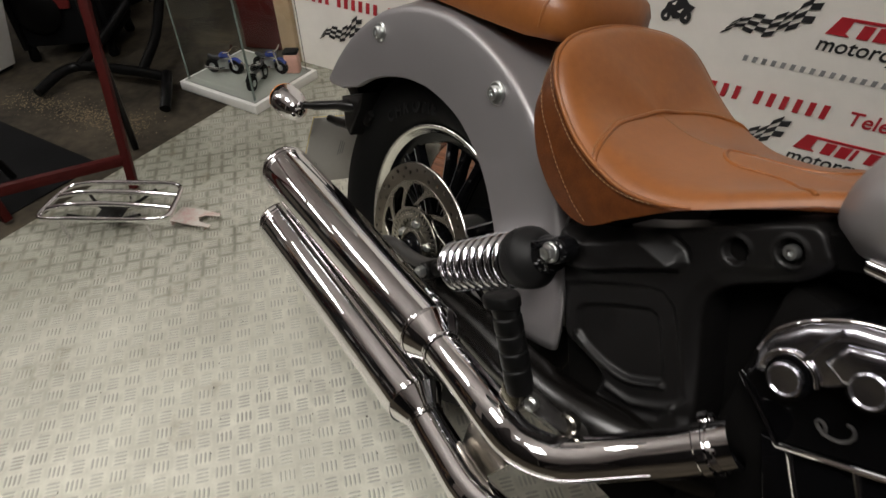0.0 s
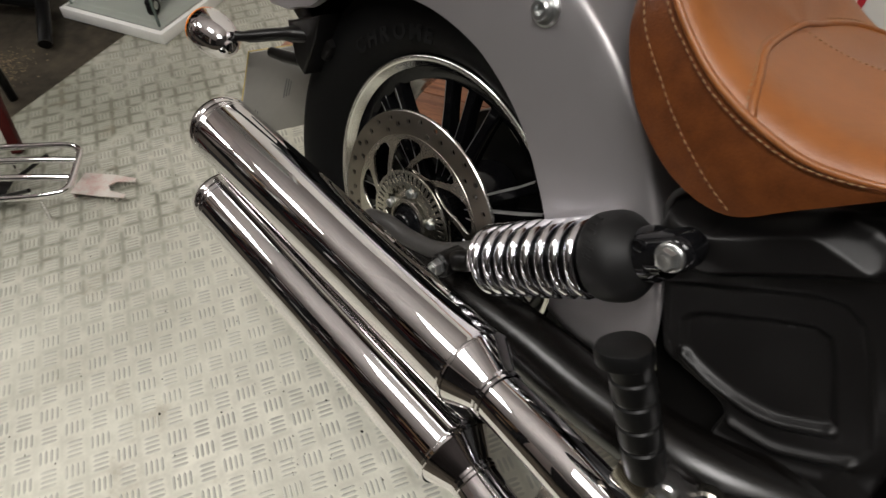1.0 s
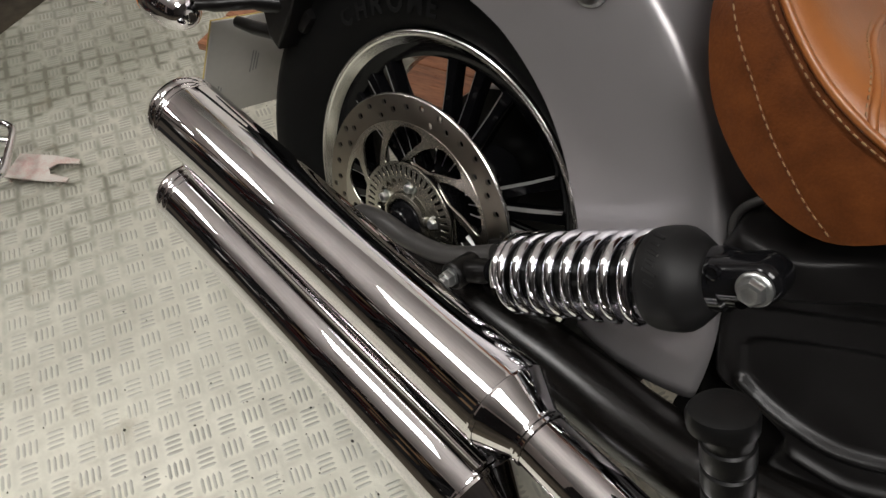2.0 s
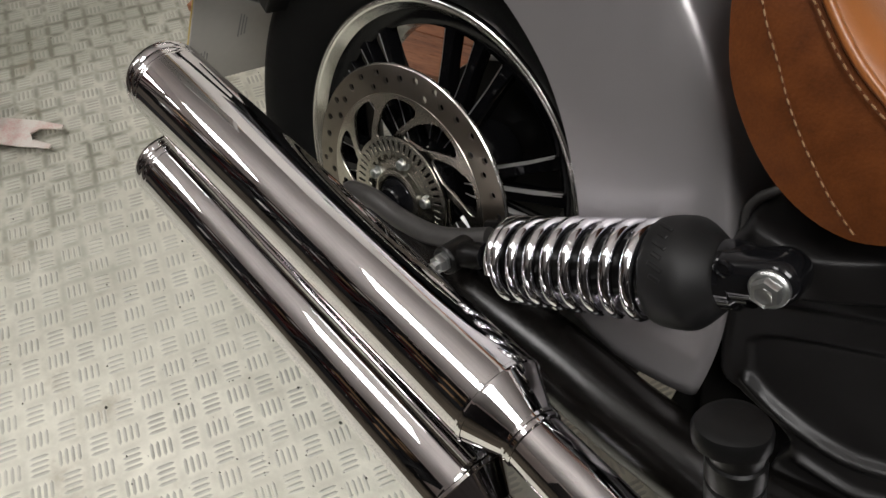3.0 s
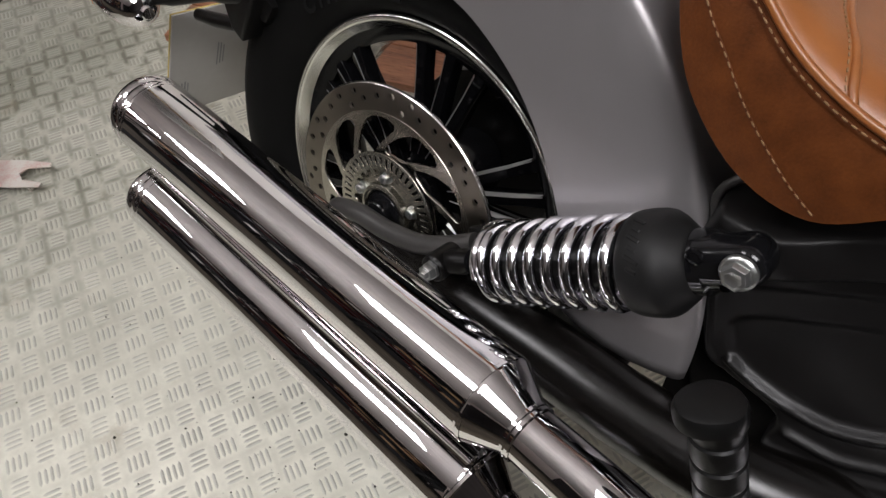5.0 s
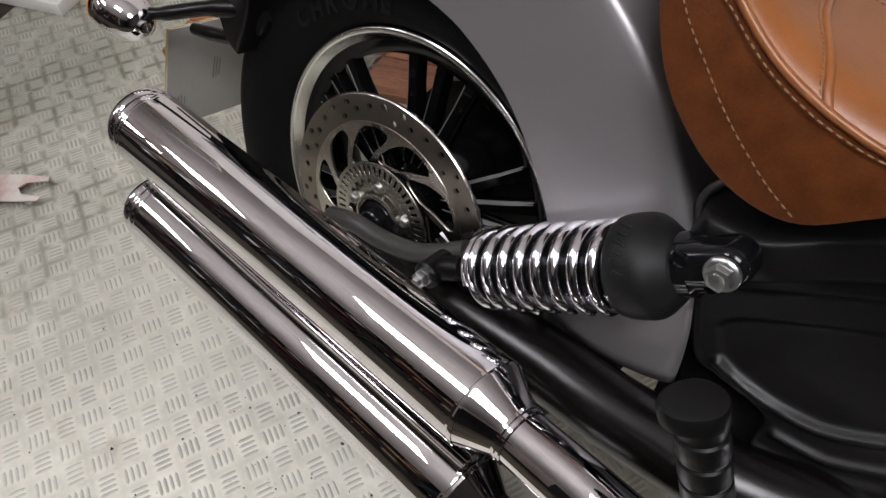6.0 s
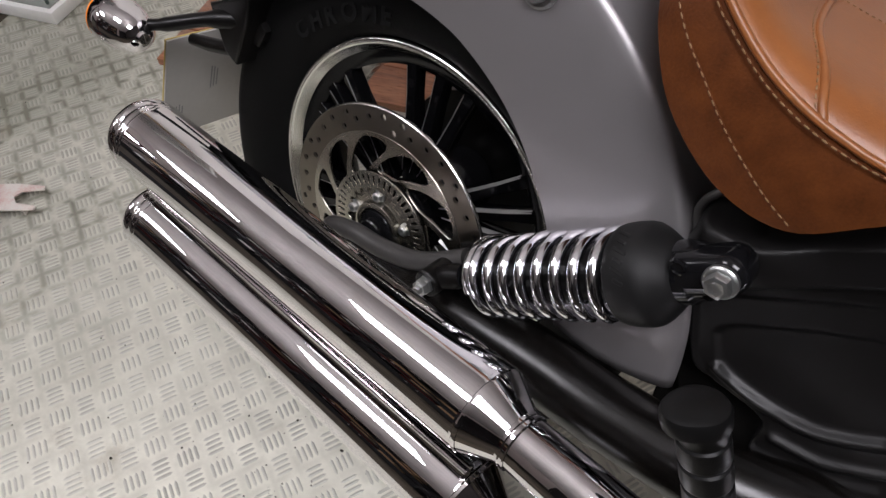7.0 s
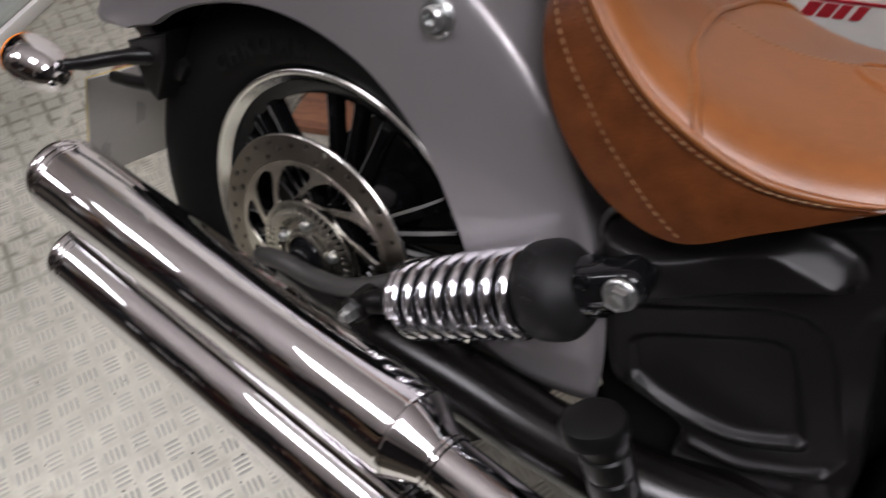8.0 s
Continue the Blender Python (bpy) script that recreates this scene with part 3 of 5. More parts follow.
# shock absorber
def shock():
    lo, hi = Vector((0.130, -0.152, 0.049)), Vector((0.370, -0.157, 0.239))
    d = (Vector((0.367, -0.157, 0.2295)) - lo).normalized()
    ln = (hi - lo).length
    a, b, _ = basis(d)
    turn = Matrix((d, Vector((0, 0, 1)).cross(d).normalized(), d.cross(Vector((0, 0, 1)).cross(d)).normalized())).transposed().to_4x4()
    body = part("shock_absorber", lathe([(0.0105, 0.0), (0.0125, 0.012), (0.0130, 0.030), (0.0105, 0.034), (0.0105, 0.066), (0.029, 0.068), (0.029, 0.072), (0.022, 0.074), (0.022, ln - 0.09)], lo, d, 32), BLACK, bike, "black shock absorber with chrome spring")
    for k in range(7):
        part("thread_ring", lathe([(0.0105, 0), (0.0128, 0.0013), (0.0105, 0.0026)], lo + d * (0.040 + 0.0036 * k), d, 24, caps=False), GLOSS, body)
    part("lower_eye", lathe([(0.0125, -0.018), (0.0145, -0.016), (0.0145, 0.016), (0.0125, 0.018)], lo, AX, 28), BLACK, body)
    pts = []
    turns, n = 9.0, 440
    for i in range(n + 1):
        t = i / n
        h = 0.076 + (0.05 * t if t < 0.11 else 0.0055 + 0.1465 * (t - 0.11) / 0.89)
        g = 2 * math.pi * turns * t
        pts.append(lo + d * h + (a * math.cos(g) + b * math.sin(g)) * (0.0335 + 0.0015 * t))
    part("spring", tube(pts, 0.0054, 16), SPRING, body, "chrome coil spring", auto=85)
    c0 = 0.219
    cap = part("upper_cap", lathe([(0.030, c0), (0.0370, c0 + 0.0008), (0.0395, c0 + 0.003), (0.0408, c0 + 0.008), (0.0414, c0 + 0.016), (0.0412, c0 + 0.025), (0.0402, c0 + 0.0295), (0.0375, c0 + 0.034), (0.0320, c0 + 0.0405), (0.0265, c0 + 0.0465), (0.0240, c0 + 0.0485), (0.022, c0 + 0.049)], lo, d, 56), MATT, body, "matt black dome cap with embossed marks")
    side = (Vector((0.35, -1, 0.5)) - d * Vector((0.35, -1, 0.5)).dot(d)).normalized()
    for k in range(6):
        g = Matrix.Rotation(radians(-62 + 11 * k), 3, d) @ side
        w = d.cross(g)
        bm = bmesh.new()
        m = Matrix((d, w, g)).transposed().to_4x4()
        box((0.009 if k % 2 else 0.013, 0.0033, 0.0017), lo + d * (c0 + 0.017) + g * 0.0414, 0.0006, bm, m @ Matrix.Rotation(0.5, 4, "Z"), 1)
        part("embossed_mark", bm, MATT, cap)
    part("collar", lathe([(0.020, c0 + 0.045), (0.0235, c0 + 0.047), (0.0235, c0 + 0.058), (0.0205, c0 + 0.061), (0.0205, c0 + 0.068)], lo, d, 40), GLOSS, body, "gloss black collar")
    up = Vector((-d.z, 0, d.x)).normalized()
    def stadium(r, back, y0, y1, ease):
        loops = []
        for y, k in ((y0, r - ease), (y0 + ease * 0.10, r - ease * 0.56), (y0 + ease * 0.3, r - ease * 0.29), (y0 + ease * 0.56, r - ease * 0.10), (y0 + ease, r), (y1 - ease, r), (y1 - ease * 0.56, r - ease * 0.10), (y1 - ease * 0.3, r - ease * 0.29), (y1, r - ease)):
            loop = [hi - d * back - up * k, ]
            for j in range(17):
                g = radians(-90 + 180 * j / 16)
                loop.append(hi + (d * math.cos(g) + up * math.sin(g)) * k)
            loop.append(hi - d * back + up * k)
            loops.append([p + Vector((0, y, 0)) for p in loop])
        return loops
    part("clevis", rings(bmesh.new(), stadium(0.0165, 0.034, -0.0235, 0.013, 0.0110)), GLOSS, body, "gloss black rounded clevis")
    part("clevis_sleeve", lathe([(0.020, -0.038), (0.0205, -0.030), (0.0190, -0.022), (0.016, -0.016)], hi, d, 32), GLOSS, body)
    part("clevis_screw", lathe([(0.0062, 0), (0.0062, 0.002), (0.0045, 0.003), (0.0042, 0.001)], hi - d * 0.032 + Vector((-0.004, -0.0225, 0.010)), (0, -1, 0), 16), GLOSS, body)
    bolt = part("upper_bolt", lathe([(0.0128, 0), (0.0128, 0.003), (0.0114, 0.0046), (0.0098, 0.005)], hi + Vector((0, -0.0245, 0)), (0, -1, 0), 32), ZINC, body, "bright zinc flanged hex bolt")
    part("hex_head", lathe([(0.0100, 0.004), (0.0100, 0.0095), (0.0088, 0.0112), (0.0060, 0.0118), (0.0046, 0.0112), (0.001, 0.0110)], hi + Vector((0, -0.0245, 0)), (0, -1, 0), 6), ZINC, bolt)
    part("lower_bolt", lathe([(0.0100, 0), (0.0100, 0.003), (0.0090, 0.0035), (0.0090, 0.009), (0.0078, 0.0105), (0.0055, 0.0105), (0.0050, 0.014), (0.004, 0.015)], lo + Vector((0, -0.018, 0)), (0, -1, 0), 6), ZINC, body, "bright zinc hex nut")


shock()

# swingarm and caliper arm
part("swingarm", tube(spline([(-0.02, -0.105, -0.020), (0.08, -0.12, -0.010), (0.17, -0.135, 0.004), (0.26, -0.140, 0.016), (0.36, -0.145, 0.024), (0.48, -0.135, 0.036), (0.62, -0.06, 0.05)], 6), [0.020] * 7 + [0.026, 0.030, 0.033, 0.035, 0.036] + [0.036] * 25, 32), SWINGARM, bike, "satin black swingarm tube")
part("caliper_arm", tube(spline([(-0.062, -0.118, -0.022), (-0.050, -0.121, -0.014), (-0.032, -0.122, -0.006), (-0.009, -0.122, 0.000), (0.028, -0.122, 0.003), (0.073, -0.122, 0.015), (0.106, -0.121, 0.034), (0.140, -0.116, 0.060)], 6), [0.005, 0.007, 0.0085, 0.0095, 0.0102, 0.0108] + [0.0115] * 37, 20), GREY_CAST, bike, "dark grey cast caliper arm")
part("brake_caliper", box((0.055, 0.030, 0.045), (0.142, -0.078, 0.045), 0.010, turn=Matrix.Rotation(-0.6, 4, "Y")), BLACK, bike, "black rear brake caliper")
part("brake_line", tube(spline([(0.13, -0.105, 0.06), (0.20, -0.09, 0.065), (0.26, -0.08, 0.05), (0.34, -0.06, 0.06)], 6), 0.004, 8), GLOSS, bike)

# seat
def seat():
    pipe_right = [(0.70, -0.055, 0.446), (0.64, -0.082, 0.431), (0.59, -0.099, 0.412), (0.54, -0.122, 0.386), (0.485, -0.149, 0.3575), (0.43, -0.160, 0.346), (0.385, -0.162, 0.351), (0.339, -0.160, 0.366), (0.301, -0.156, 0.389), (0.272, -0.150, 0.414), (0.249, -0.134, 0.437), (0.233, -0.10, 0.452), (0.222, -0.05, 0.459), (0.218, 0, 0.461)]
    base_right = [(0.70, -0.055, 0.440), (0.64, -0.082, 0.425), (0.59, -0.099, 0.4065), (0.54, -0.122, 0.384), (0.485, -0.149, 0.3555), (0.43, -0.160, 0.315), (0.386, -0.161, 0.283), (0.334, -0.160, 0.288), (0.283, -0.157, 0.323), (0.253, -0.151, 0.368), (0.238, -0.132, 0.398), (0.218, -0.10, 0.410), (0.200, -0.05, 0.414), (0.196, 0, 0.415)]
    full = lambda L: L + [(x, -y, z) for x, y, z in L[-2::-1]]
    P = spline(full(pipe_right), 6)
    B = spline(full(base_right), 6)
    n = len(P)
    mid = [p.lerp(b, 0.5) + Vector((0, 0.0035 * max(0.3, min(1, (0.47 - p.x) / 0.08)) * (1 if p.y > 0 else -1) * min(1, abs(p.y) / 0.05), 0)) + Vector((-0.001 if p.x < 0.28 else 0, 0, 0)) for p, b in zip(P, B)]
    inner = [Vector((b.x, b.y * 0.6, b.z + 0.004)) + Vector((0.02 if b.x < 0.3 else 0, 0, 0)) for b in B]
    loops = [inner, B, [b.lerp(m, 0.5) for b, m in zip(B, mid)], mid, [m.lerp(p, 0.6) for m, p in zip(mid, P)], P]
    band = part("seat", rings(bmesh.new(), loops, closed=False), LEATHER_SHADED, bike, "tan leather solo seat with cream stitching", auto=60)
    spine = []
    for p in P:
        x = max(0.330, min(0.695, p.x + 0.012))
        z = 0.384 - 0.006 * math.sin((x - 0.33) / 0.10 * math.pi) if x < 0.43 else 0.384 + (x - 0.43) * 0.20
        spine.append(Vector((x, 0, z)))
    loops = []
    for u, lift in ((0, 0), (0.025, 0.005), (0.06, 0.0095), (0.11, 0.0125), (0.18, 0.0135), (0.3, 0.0115), (0.5, 0.007), (0.75, 0.002), (1.0, 0.0)):
        loops.append([p.lerp(s, u) + Vector((0, 0, lift)) for p, s in zip(P, spine)])
    part("cushion", rings(bmesh.new(), loops, closed=False), LEATHER, band, "smooth tan leather cushion", auto=70)
    edge = [p + Vector((0, 0, 0.002)) for p in P if p.x < 0.495]
    part("piping", tube(edge, [0.0030 * min(1.0, 0.25 + 0.15 * min(i, len(edge) - 1 - i)) for i in range(len(edge))], 10), LEATHER, band, "tan leather piping", auto=80)
    return band, P, mid, B


seat_band, SEAT_P, SEAT_M, SEAT_B = seat()
cushion = [o for o in seat_band.children if o.name.startswith("cushion")][0]


def stitches(points, length=0.0040, gap=0.0025, r=0.0007):
    """Short thread loops along a line."""
    bm = bmesh.new()
    pts = [Vector(p) for p in points]
    run, on, start = 0.0, True, pts[0]
    for a, b in zip(pts, pts[1:]):
        d = b - a
        left = d.length
        at = 0.0
        while left - at > (length if on else gap) - run:
            at += (length if on else gap) - run
            p = a + d.normalized() * at
            if on:
                tube([start, start.lerp(p, 0.5), p], [r * 0.7, r, r * 0.7], 5, bm)
            start, on, run = p, not on, 0.0
        run += left - at
    return bm


def on_cushion(x, y):
    hit, p, nrm, _ = cushion.ray_cast(Vector((x, y, 0.7)), Vector((0, 0, -1)))
    return p + nrm * 0.0005 if hit else Vector((x, y, 0.38))


bpy.context.view_layer.update()
n_p = len(SEAT_P)
line = []
for p, m in zip(SEAT_P, SEAT_M):
    q = p.lerp(m, 0.13)
    line.append(q + Vector((-0.002 if p.x < 0.3 else 0, 0.0035 * (1 if p.y > 0 else -1) * min(1, abs(p.y) / 0.05), 0.001)))
part("stitching", stitches(line[27:n_p - 27]), THREAD, seat_band, "cream stitching")
# Thin dark tube under the thread paints in the shade of its holes.
part("stitch_shade_line", tube([p + Vector((0.0004, 0.0004 if p.y < 0 else -0.0004, 0)) for p in line[25:n_p - 25]], 0.0006, 6), STITCH_SHADE, seat_band)
line = []
for x, z in ((0.386, 0.288), (0.365, 0.299), (0.347, 0.311), (0.330, 0.323), (0.313, 0.337), (0.297, 0.352), (0.278, 0.369), (0.262, 0.387), (0.249, 0.405)):
    hit, p, nrm, _ = seat_band.ray_cast(Vector((x, -0.4, z)), Vector((0, 1, 0)))
    if hit:
        line.append(p + nrm * 0.0006)
for p, m, b in zip(SEAT_P, SEAT_M, SEAT_B):
    if -0.12 < p.y < 0.12 and p.x < 0.3:
        line.append(m.lerp(b.lerp(m, 0.5), 0.2) + Vector((-0.0015, 0, 0)))
part("stitch_shade_line", tube([p + Vector((0.0004, 0.0004 if p.y < 0 else -0.0004, 0)) for p in spline(line, 3)], 0.0006, 6), STITCH_SHADE, seat_band)
part("stitching", stitches(spline(line, 3)), THREAD, seat_band, "cream stitching")
half = [(0.372, -0.1605), (0.364, -0.152), (0.352, -0.128), (0.337, -0.095), (0.329, -0.060), (0.325, -0.03), (0.324, 0.0)]
seam = spline([(x, y, 0) for x, y in half + [(x, -y) for x, y in half[-2::-1]]], 5)
seam = [on_cushion(p.x, p.y) for p in seam]
part("cross_seam", tube([p + Vector((0, 0, -0.0008)) for p in seam], 0.0030, 10), LEATHER, seat_band, "rolled leather seam", auto=80)
part("stitching", stitches([p + Vector((-0.0055, 0, 0.0020)) for p in seam], 0.0032, 0.0022, 0.0006), THREAD, seat_band, "fine cream stitching")
part("stitching", stitches([on_cushion(0.331 + 0.006 * i, 0.0) for i in range(18)], 0.0030, 0.0022, 0.0005), THREAD, seat_band, "fine cream stitching")
half = [(0.580, -0.096), (0.572, -0.090), (0.561, -0.079), (0.548, -0.061), (0.534, -0.047), (0.515, -0.036), (0.494, -0.032), (0.465, -0.032), (0.448, -0.025), (0.435, -0.012), (0.431, 0.0)]
gore = [on_cushion(p.x, p.y) for p in spline([(x, y, 0) for x, y in half + [(x, -y) for x, y in half[-2::-1]]], 5)]
part("gore_seam", tube([p + Vector((0, 0, -0.0008)) for p in gore], 0.0026, 10), LEATHER, seat_band, "raised edge of the seat gore", auto=80)


def pad():
    loops = []
    for x, z, w, h in ((-0.17, 0.40, 0.07, 0.03), (-0.15, 0.405, 0.10, 0.06), (-0.05, 0.418, 0.115, 0.085), (0.06, 0.425, 0.118, 0.09), (0.15, 0.430, 0.112, 0.08), (0.195, 0.435, 0.09, 0.06), (0.205, 0.44, 0.06, 0.03)):
        loops.append([(x, w * sx, z + h * sz) for sx, sz in ((-0.92, 0.0), (-1, 0.25), (-0.98, 0.6), (-0.85, 0.88), (-0.5, 1), (0, 1.03), (0.5, 1), (0.85, 0.88), (0.98, 0.6), (1, 0.25), (0.92, 0.0))])
    return part("passenger_pad", rings(bmesh.new(), loops), LEATHER, bike, "tan leather passenger pad", auto=60)


passenger_pad = pad()
loop = []
for g in range(-92, 93, 8):
    hit, p, nrm, _ = passenger_pad.ray_cast(Vector((0.172, 0.4 * math.sin(radians(g)), 0.45 + 0.4 * math.cos(radians(g)))), Vector((0, -math.sin(radians(g)), -math.cos(radians(g)))))
    if hit:
        loop.append(p)
part("pad_seam", tube(loop, 0.0022, 8), LEATHER, passenger_pad, "rolled leather seam", auto=80)

# frame casting and side panel
def edge_distance(X, Z, pts, closed=True):
    """Distance from each place to a line or outline; negative inside an outline."""
    best = np.full(X.shape, 1e9)
    nx, nz = np.zeros(X.shape), np.zeros(X.shape)
    inside = np.zeros(X.shape, bool)
    ends = list(zip(pts, pts[1:] + pts[:1])) if closed else list(zip(pts, pts[1:]))
    for (ax, az), (bx, bz) in ends:
        ex, ez = bx - ax, bz - az
        t = np.clip(((X - ax) * ex + (Z - az) * ez) / (ex * ex + ez * ez + 1e-12), 0, 1)
        px, pz = ax + t * ex, az + t * ez
        dd = np.hypot(X - px, Z - pz)
        near_ = dd < best
        best = np.where(near_, dd, best)
        nx, nz = np.where(near_, px, nx), np.where(near_, pz, nz)
        if closed and ez != 0:
            cross = (az > Z) != (bz > Z)
            inside ^= cross & (X < (Z - az) / ez * ex + ax)
    return (np.where(inside, -best, best) if closed else best), nx, nz


def ease(v, lo, hi):
    t = np.clip((v - lo) / (hi - lo), 0, 1)
    return t * t * (3 - 2 * t)


def frame_panel():
    """Cast frame side with soft moulded steps, ribs and bosses."""
    flat = lambda L, n=5: [(p.x, p.z) for p in spline([(x, 0, z) for x, z in L], n)]
    outline = [(0.326, 0.215), (0.326, 0.243), (0.340, 0.254), (0.36, 0.262), (0.42, 0.290), (0.50, 0.338), (0.580, 0.389), (0.602, 0.396), (0.617, 0.385), (0.627, 0.367), (0.607, 0.337), (0.570, 0.309), (0.541, 0.283), (0.531, 0.262), (0.534, 0.240), (0.549, 0.201), (0.563, 0.164), (0.577, 0.125), (0.577, 0.085), (0.53, 0.046), (0.470, 0.038), (0.453, 0.050), (0.452, 0.076), (0.438, 0.086), (0.400, 0.091), (0.378, 0.099), (0.364, 0.123), (0.351, 0.153), (0.331, 0.180)]
    outline = flat(outline + outline[:1], 6)[:-1]
    beam = [(0.320, 0.205), (0.325, 0.250), (0.375, 0.256), (0.415, 0.280), (0.452, 0.304), (0.472, 0.308), (0.490, 0.303), (0.499, 0.290), (0.494, 0.276), (0.462, 0.256), (0.430, 0.234), (0.390, 0.208), (0.360, 0.196)]
    border = [(0.350, 0.165), (0.373, 0.181), (0.392, 0.193), (0.411, 0.205), (0.440, 0.223), (0.464, 0.237), (0.484, 0.243), (0.503, 0.236), (0.521, 0.212), (0.543, 0.172), (0.560, 0.140), (0.545, 0.090), (0.501, 0.062), (0.46, 0.052), (0.42, 0.062), (0.372, 0.11)]
    inner = [(0.380, 0.138), (0.383, 0.148), (0.391, 0.157), (0.414, 0.173), (0.445, 0.193), (0.475, 0.210), (0.489, 0.209), (0.500, 0.194), (0.516, 0.164), (0.529, 0.140), (0.526, 0.130), (0.505, 0.115), (0.488, 0.105), (0.451, 0.098), (0.410, 0.102), (0.394, 0.112)]
    step = 0.0020
    xs, zs = np.arange(0.322, 0.642, step), np.arange(0.042, 0.402, step)
    X, Z = np.meshgrid(xs, zs, indexing="ij")
    D, NX, NZ = edge_distance(X, Z, outline)
    keep = D < 0
    X, Z = np.where(keep, X, NX), np.where(keep, Z, NZ)
    D = np.where(keep, D, 0)
    round_ = 0.006 + 0.016 * (1 - ease(X, 0.395, 0.47)) * ease(Z, 0.19, 0.23)
    h = 0.1100 - round_ * (1 - np.sqrt(np.clip(1 - (1 - np.clip(-D / round_, 0, 1)) ** 2, 0, 1)))
    h += 0.0200 * ease(-edge_distance(X, Z, beam)[0], -0.003, 0.010)
    slope = np.clip((Z - 0.287 + 0.095 * (X - 0.437)) / 0.015, 0, 1.2)
    h -= 0.0150 * slope * ease(X, 0.428, 0.446) * ease(-edge_distance(X, Z, beam)[0], -0.006, 0.010)
    void_edge = [(0.632, 0.357), (0.607, 0.337), (0.570, 0.309), (0.541, 0.283), (0.531, 0.262), (0.534, 0.240), (0.549, 0.201), (0.563, 0.164), (0.577, 0.125)]
    h -= 0.0090 * (1 - ease(edge_distance(X, Z, void_edge, False)[0], 0.002, 0.022))
    h -= 0.0045 * ease(-edge_distance(X, Z, border)[0], -0.003, 0.006)
    h -= 0.0045 * ease(-edge_distance(X, Z, inner)[0], -0.003, 0.006)
    for pts, r in (([(0.396, 0.108), (0.410, 0.104), (0.430, 0.1005), (0.451, 0.100), (0.472, 0.102), (0.489, 0.107), (0.506, 0.117), (0.528, 0.133)], 0.0062), ([(0.463, 0.076), (0.482, 0.0785), (0.503, 0.083), (0.522, 0.095), (0.540, 0.108), (0.553, 0.120)], 0.0058)):
        h += 0.0062 * np.exp(-(edge_distance(X, Z, flat(pts), False)[0] / r) ** 2 * 1.6)
    knuckle = np.hypot(X - 0.372, (Z - 0.236) * 1.15)
    h += 0.0120 * (1 - ease(knuckle, 0.010, 0.060)) * ease(-D, 0.0, 0.012)
    for x, z, r in ((0.540, 0.333, 0.0125), (0.589, 0.362, 0.0125)):
        q = np.hypot(X - x, Z - z)
        h += 0.0025 * (1 - ease(q, r + 0.002, r + 0.009)) - 0.014 * (1 - ease(q, r - 0.001, r + 0.0022))
    bm = bmesh.new()
    vs = {}
    def vert(i, j):
        if (i, j) not in vs:
            vs[i, j] = bm.verts.new((X[i, j], -h[i, j], Z[i, j]))
        return vs[i, j]
    for i in range(len(xs) - 1):
        for j in range(len(zs) - 1):
            if keep[i, j] or keep[i + 1, j] or keep[i, j + 1] or keep[i + 1, j + 1]:
                bm.faces.new((vert(i, j), vert(i + 1, j), vert(i + 1, j + 1), vert(i, j + 1)))
    bmesh.ops.remove_doubles(bm, verts=bm.verts, dist=0.00015)
    rim = [e for e in bm.edges if e.is_boundary]
    made = bmesh.ops.extrude_edge_only(bm, edges=rim)["geom"]
    for v in made:
        if isinstance(v, bmesh.types.BMVert):
            v.co.y = -0.045
    base = part("frame_panel", bm, CAST, bike, "satin dark grey cast frame and side panel", auto=100)
    for x, z in ((0.540, 0.333), (0.589, 0.362)):
        # Near-black disc at the bottom of each recess paints its shade.
        part("hole", lathe([(0.0118, 0.0), (0.001, 0.0005)], (x, -0.1010, z), (0, -1, 0), 28), DARK_VOID, base, "near-black disc painting the shade in a recessed hole")
    part("frame_bolt", lathe([(0.0080, 0.0), (0.0080, 0.007), (0.0065, 0.0095), (0.0035, 0.0095), (0.003, 0.005)], (0.589, -0.1030, 0.362), (0, -1, 0), 20), ZINC, base, "bright zinc frame bolt")


frame_panel()


